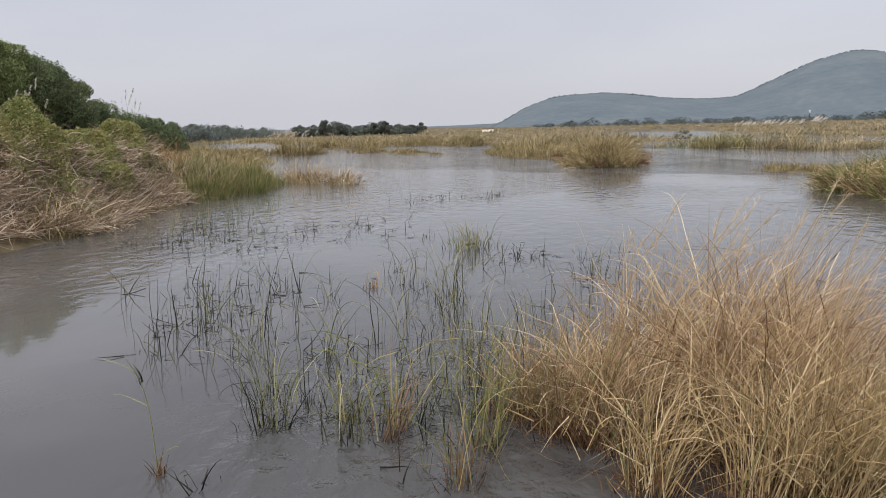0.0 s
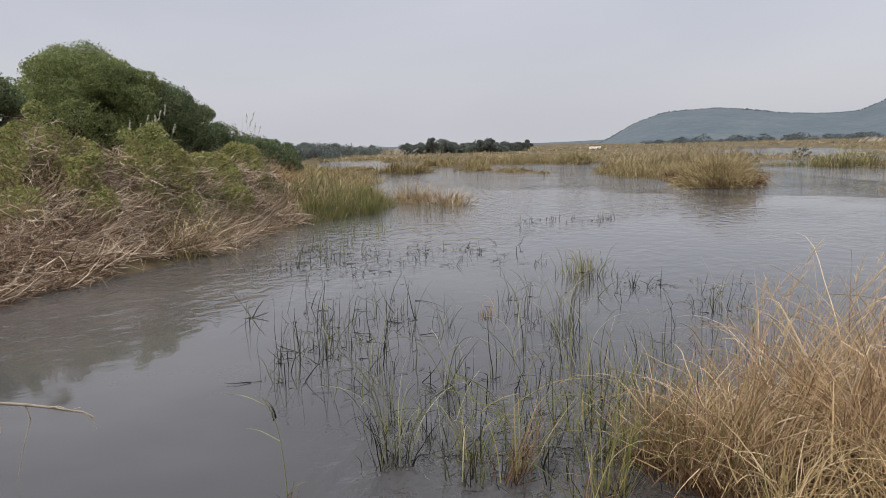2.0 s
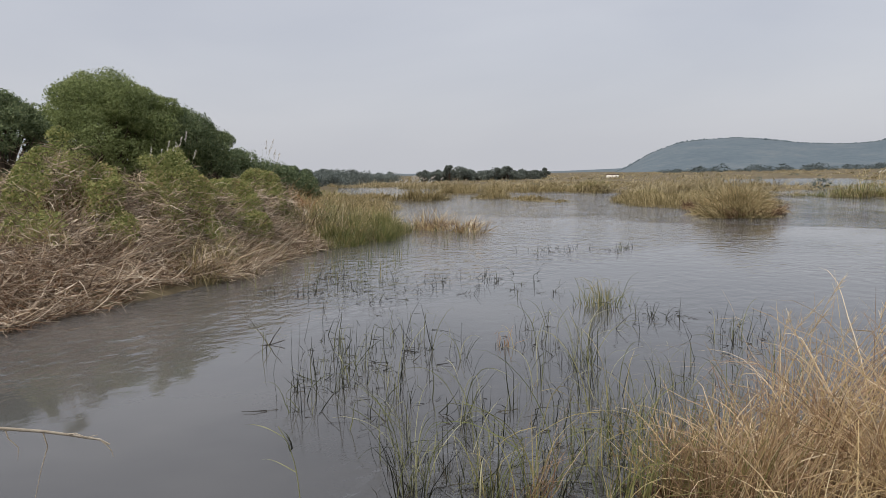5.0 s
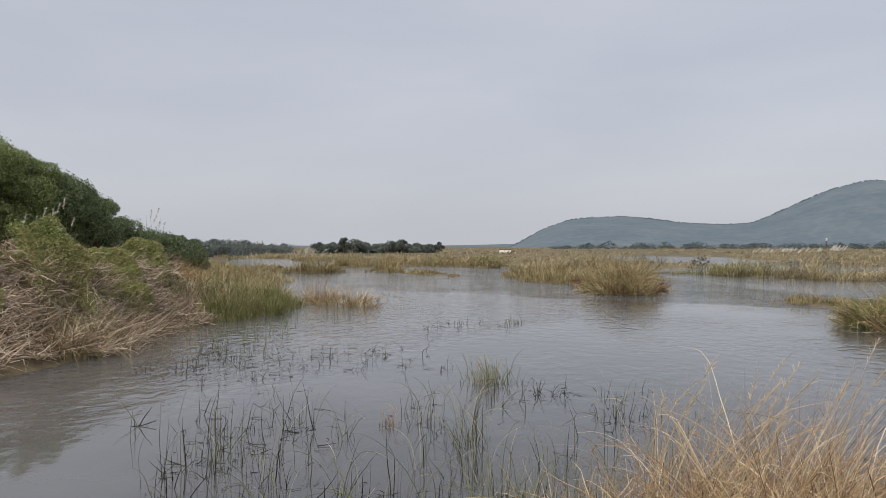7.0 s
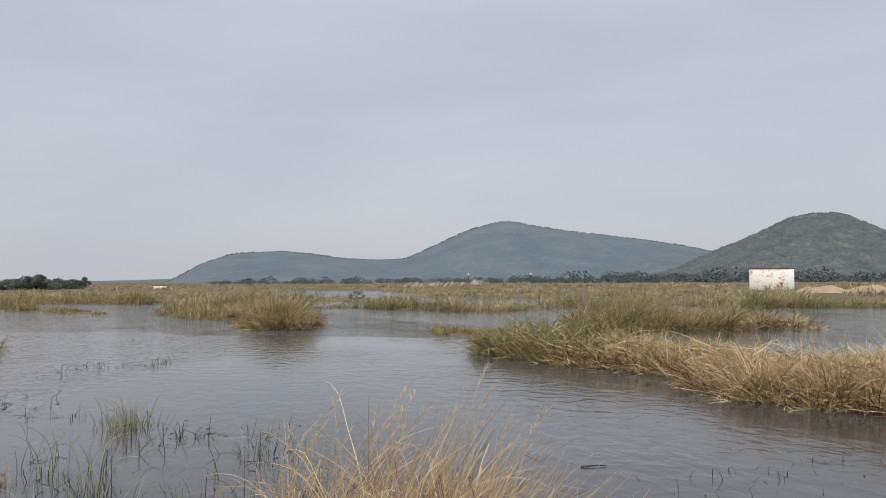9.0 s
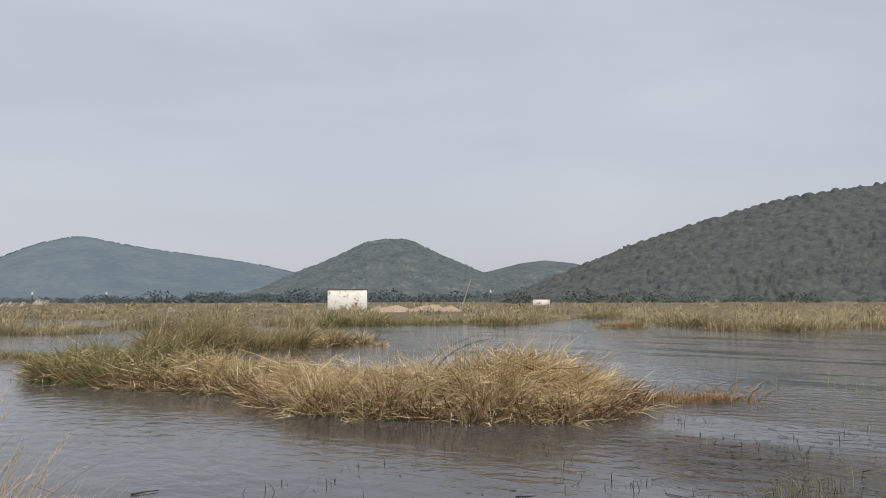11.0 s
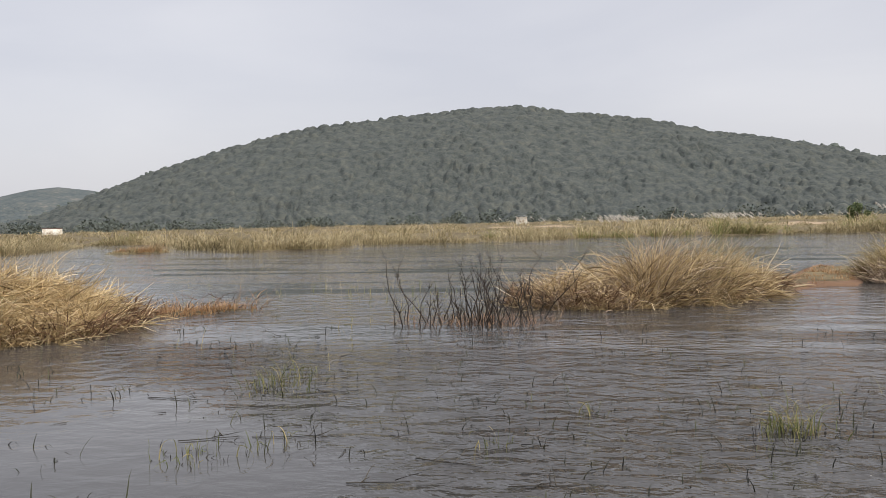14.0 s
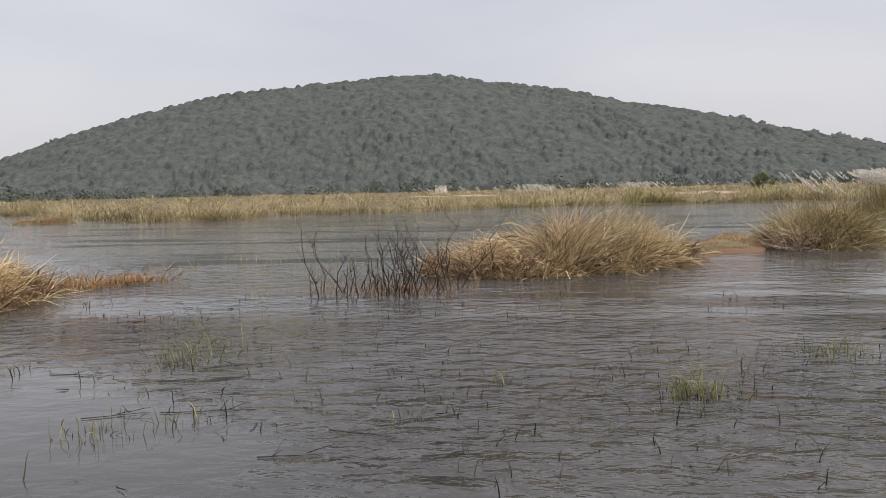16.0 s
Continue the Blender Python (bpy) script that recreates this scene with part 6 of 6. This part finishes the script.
# arching dead branches above the straw island
for k in range(8):
    s = np.array([12.1 + rng.uniform(-0.7, 0.5), 12.2 + rng.uniform(-0.6, 0.9), 0.45])
    e = np.array([12.7 + rng.uniform(-0.9, 0.5), 11.9 + rng.uniform(-0.5, 1.2), rng.uniform(0.95, 1.4)])
    mid = (s + e) / 2 + (-0.25, 0.2, 0.3)
    t = np.linspace(0, 1, 8)[:, None]
    stuff("dead_branch", tube((1 - t) ** 2 * s + 2 * t * (1 - t) * mid + t * t * e, np.linspace(0.011, 0.003, 8), 5), M_twig, "dark arching dead branch above the straw island", "branch", "", group="arching dead branches", at=tuple(s))
# a bleached branch over calm water
b0 = np.array([-4.4, 5.4, 0.70])
ln = np.array([(-4.4, 5.4, 0.70), (-4.04, 5.65, 0.65), (-3.77, 5.88, 0.57), (-3.61, 6.01, 0.52), (-3.50, 6.09, 0.48), (-3.40, 6.16, 0.44), (-3.35, 6.2, 0.42), (-3.30, 6.23, 0.38)])
br = [tube(ln, np.linspace(0.013, 0.006, 8), 6)]
for i, pts in ((3, ((0.02, 0.01, -0.10), (-0.02, -0.01, -0.24), (-0.07, -0.05, -0.50))), (2, ((0.02, 0, -0.06), (0.07, 0.02, -0.12), (0.06, 0.02, -0.2))), (6, ((0.03, 0.01, -0.03), (0.06, 0.03, -0.08), (0.07, 0.03, -0.12))), (1, ((0.06, 0.0, 0.03), (0.14, 0.02, 0.03), (0.22, 0.02, 0.05))),
               (4, ((0.06, 0.0, 0.01), (0.12, 0.02, -0.02), (0.2, 0.02, 0.0)))):
    br.append(tube(np.array([ln[i]] + [ln[i] + p for p in pts]), np.linspace(0.006, 0.002, 4), 4))
stuff("dead_branch", join(br), M_deadwood, "bleached forked dead branch reaching over the water", "branch", "", at=tuple(b0))
tw = [tube(crooked((-4.75, 10.95, -0.05), (-4.15, 11.2, 0.06), 0.05, 6), np.linspace(0.010, 0.005, 6), 5), tube(crooked((-4.3, 11.1, 0.0), (-4.95, 11.8, 0.42), 0.03, 6), np.linspace(0.005, 0.002, 6), 5),
      tube(crooked((-4.3, 11.1, 0.0), (-4.15, 11.15, 0.22), 0.05, 6), np.linspace(0.008, 0.003, 6), 5)]
stuff("drowned_twig", join(tw), M_twig, "thin forked twig sticking out of calm water", "twig", "", at=(-4.4, 11.1, 0))
for x0, y0, x1, y1 in ((6.87, 4.83, 7.09, 4.39), (8.03, 5.01, 8.24, 4.45), (6.03, 3.13, 6.13, 2.72), (8.4, 6.04, 8.36, 5.32), (8.79, 5.05, 9.34, 4.97), (6.11, 2.07, 6.18, 1.64), (6.66, 2.82, 6.48, 2.29), (7.06, 4.28, 7.2, 3.56), (8.66, 4.61, 8.93, 3.9)):
    a, b = np.array([x0, y0, 0.006]), np.array([x1, y1, 0.02])
    tg = [tube(crooked(a, b, 0.05, 8) * (1, 1, 0) + (0, 0, 0.008), np.linspace(0.0045, 0.002, 8), 5)]
    for k in range(3):
        m = a + (b - a) * rng.uniform(0.2, 0.8)
        tg.append(tube(crooked(m, m + (rng.normal(0, 0.12), rng.normal(0, 0.12), rng.uniform(0.0, 0.10)), 0.08, 5), np.linspace(0.004, 0.002, 5), 4))
    stuff("floating_twig", join(tg), M_sodden, "dark wet twig snagged in running water", "twig", "", group="floating twigs", at=tuple(a))
stuff("floating_stick", tube(crooked((4.55, 10.1, 0.010), (4.85, 10.05, 0.014), 0.03, 6), np.linspace(0.010, 0.005, 6), 6), M_twig, "small dark wet stick drifting on the water", "stick", "", at=(4.55, 10.1, 0))
# one tall weed stalk: bare, bent over at the top, two long thin leaves
wk = thing("weed_stalk", (-1.87, 5.87, 0), "single tall weed stalk with drooping leaves", "weed")
q = np.linspace(0, 1, 12)
sl = np.column_stack([-1.87 - 0.03 * q - 0.10 * q ** 5, np.full(12, 5.87), -0.06 + 0.72 * q])
piece("stem", tube(sl, np.linspace(0.0045, 0.0022, 12), 6), M_rushpale, wk)
piece("drooping_head", stems(np.repeat(sl[9:10], 7, 0) + rng.normal(0, 0.01, (7, 3)), rng.uniform(0.08, 0.18, 7), 3.1, 0.2, 1.2, 0.006, 6, 0.1), M_rush, wk, "dark drooping tip")
for i, L, D, tl, sg in ((10, 0.26, 3.1, 1.1, 0.8), (7, 0.24, 3.0, 1.2, 0.9), (2, 0.16, 0.1, 0.7, 1.2)):
    piece("leaf", stems(sl[i:i + 1], L, D, tl, sg, 0.008, 9, 0.04), M_rushpale, wk)
piece("root_tuft", stems(disc(-1.87, 5.87, 0.022, 24), rng.uniform(0.05, 0.18, 24), rng.uniform(-3.1, 3.1, 24), rng.uniform(0.1, 0.7, 24), 0.6, 0.008, 5, 0.1), M_rustfoot, wk, "brown dead blades at the stalk's foot", kind="stuff")
snag = stems(disc(-1.58, 5.66, 0.03, 7), rng.uniform(0.15, 0.34, 7), rng.uniform(-3.1, 3.1, 7), rng.uniform(0.3, 1.0, 7), 0.8, 0.010, 6, 0.25, 0.3)
stuff("drowned_twig", snag, M_sodden, "dark bent leaf stalks snagged in shallow water", "twig", "", at=(-1.58, 5.66, 0))


# ---------------------------------------------------------------- buildings and small far things
def box(c, s, bevel=0.03):
    bm = bmesh.new()
    bmesh.ops.create_cube(bm, size=1.0)
    bmesh.ops.scale(bm, vec=s, verts=bm.verts)
    bmesh.ops.bevel(bm, geom=bm.edges[:], offset=bevel, segments=1, affect="EDGES")
    bmesh.ops.triangulate(bm, faces=bm.faces[:])
    V = np.array([v.co[:] for v in bm.verts]) + np.asarray(c)
    F = np.array([[v.index for v in f.verts] for f in bm.faces])
    bm.free()
    return V, F


def turned(VF, at, deg):
    c, s = math.cos(radians(deg)), math.sin(radians(deg))
    V = np.asarray(VF[0])
    return np.column_stack([V[:, 0] * c - V[:, 1] * s + at[0], V[:, 0] * s + V[:, 1] * c + at[1], V[:, 2] + at[2]]), VF[1]


def block_house(at, deg, w, d, h, label, name="pump_house", door=True):
    t = thing(name, at, label, "building")
    for part_name, c, s, mat in (("front_wall", (0, -d / 2, h / 2), (w, 0.23, h), M_plaster), ("back_wall", (0, d / 2, h / 2), (w, 0.23, h), M_plaster),
                                 ("side_wall", (-w / 2 + 0.115, 0, h / 2), (0.23, d - 0.24, h), M_plaster), ("side_wall", (w / 2 - 0.115, 0, h / 2), (0.23, d - 0.24, h), M_plaster),
                                 ("roof_slab", (0, 0, h + 0.12), (w + 0.16, d + 0.3, 0.24), M_slab)):
        piece(part_name, turned(box(c, s), at, deg), mat, t)
    return t


block_house(tuple(spot(39.5, 160, 0.1)), -41, 7.2, 6.0, 3.55, "white limewashed pump house with rust-stained walls")
block_house(tuple(spot(52.6, 240, 0.0)), -55, 4.6, 4.0, 1.75, "small weathered white hut among the reeds", "white_hut")


def heap(at, w, h, label, mat=M_sand, name="sand_mound"):
    u = np.linspace(0, 2 * np.pi, 26, endpoint=False)
    q = np.linspace(0, 1, 9)
    V = []
    for s in q:
        rr = s * w * (1 + 0.18 * np.sin(u * 3 + 1) + 0.1 * np.sin(u * 7))
        V.append(np.column_stack([at[0] + rr * np.cos(u), at[1] + rr * np.sin(u), at[2] + h * (1 - s ** 1.5) * (0.75 + 0.5 * vnoise(at[0] + rr * np.cos(u), at[1] + rr * np.sin(u), w * 0.4, 71)) + rng.normal(0, 0.03 * h, 26) - 0.1]))
    i, j = np.meshgrid(np.arange(8), np.arange(26), indexing="ij")
    F = np.stack([i * 26 + j, (i + 1) * 26 + j, (i + 1) * 26 + (j + 1) % 26, i * 26 + (j + 1) % 26], -1).reshape(-1, 4)
    return stuff(name, (np.concatenate(V), F), mat, label, "sand heap", "", smooth=True, group="sand heaps", at=tuple(at))


for az, d, w, h in ((42.7, 130, 3.4, 1.05), (45.0, 132, 3.2, 1.15), (46.3, 132, 2.2, 0.95), (41.6, 128, 2.0, 0.85)):
    heap(spot(az, d, 0.1), w, h, "heap of pale orange sand beyond the reeds")
heap(spot(81, 150, 0.0), 9.0, 0.4, "long low bank of pale sand on the far shore")
heap(spot(84.5, 150, 0.0), 7.0, 0.45, "long low bank of pale sand on the far shore")
heap(spot(100, 130, 0.0), 11.0, 0.45, "long low bank of pale sand on the far shore")
block_house(tuple(spot(0.0, 250, 0.0)), 0, 3.4, 3.0, 0.95, "low white hut with a rusty roof behind the reeds", "white_hut")
for a0, a1_, d0, d1, k, h in ((20.1, 20.8, 116, 119, 26, 2.0), (15.5, 19.6, 118, 132, 60, 1.7)):
    q = np.array([spot(a, d) for a, d in zip(rng.uniform(a0, a1_, k), rng.uniform(d0, d1, k))])
    a1, b1 = plumes(q, h, 1.9, 0.35, 0.45, 0.2)
    stuff("plume_stems", a1, M_reed, "stems of pale plumed grass amid the reed beds", "grass")
    stuff("plumes", b1, M_plume, "pale plumes bent over amid the reed beds", "grass plumes")
# a small tin shed on the far bank
ts = thing("tin_shed", tuple(spot(82.6, 200, 0.3)), "small shed with a striped grey tin roof", "shed")
sp = spot(82.6, 200, 0.3)
piece("shed_wall", turned(box((0, 0, 0.9), (2.6, 2.0, 1.8)), sp, -82), M_plaster, ts)
for k in range(5):
    piece("roof_sheet", turned(box((-1.2 + 0.6 * k, -0.2, 1.95 + 0.12 * (k % 2)), (0.55, 2.8, 0.10)), sp, -82), M_tin if k % 2 else M_white, ts)
# a bush on the far shore, a leaning pole, two white masts
tree(spot(103.2, 140), 2.9, 4.4, M_leafd, 1500, 0.4, "dark round bush on the far shore", 6)
pole = spot(47.0, 128, 0.0)
stuff("leaning_pole", tube([pole, pole + (0.6, -0.5, 2.6), pole + (1.2, -1.0, 5.0)], [0.10, 0.08, 0.06], 8), M_deadwood, "pale leaning pole behind the sand heaps", "pole", "", at=tuple(pole))
for az, d in ((20.2, 480), (24.4, 480), (49.3, 420)):
    p = spot(az, d, 0)
    t = thing("white_tank", tuple(p), "small white water tank on a tower far off", "water tank", "white tanks")
    piece("tower", tube([p, p + (0, 0, 4.6)], [0.25, 0.2], 8), M_slab, t)
    piece("tank", join([tube([p + (0, 0, 4.6), p + (0, 0, 4.7), p + (0, 0, 5.9), p + (0, 0, 6.1)], [0.1, 0.42, 0.42, 0.1], 12)]), M_white, t)
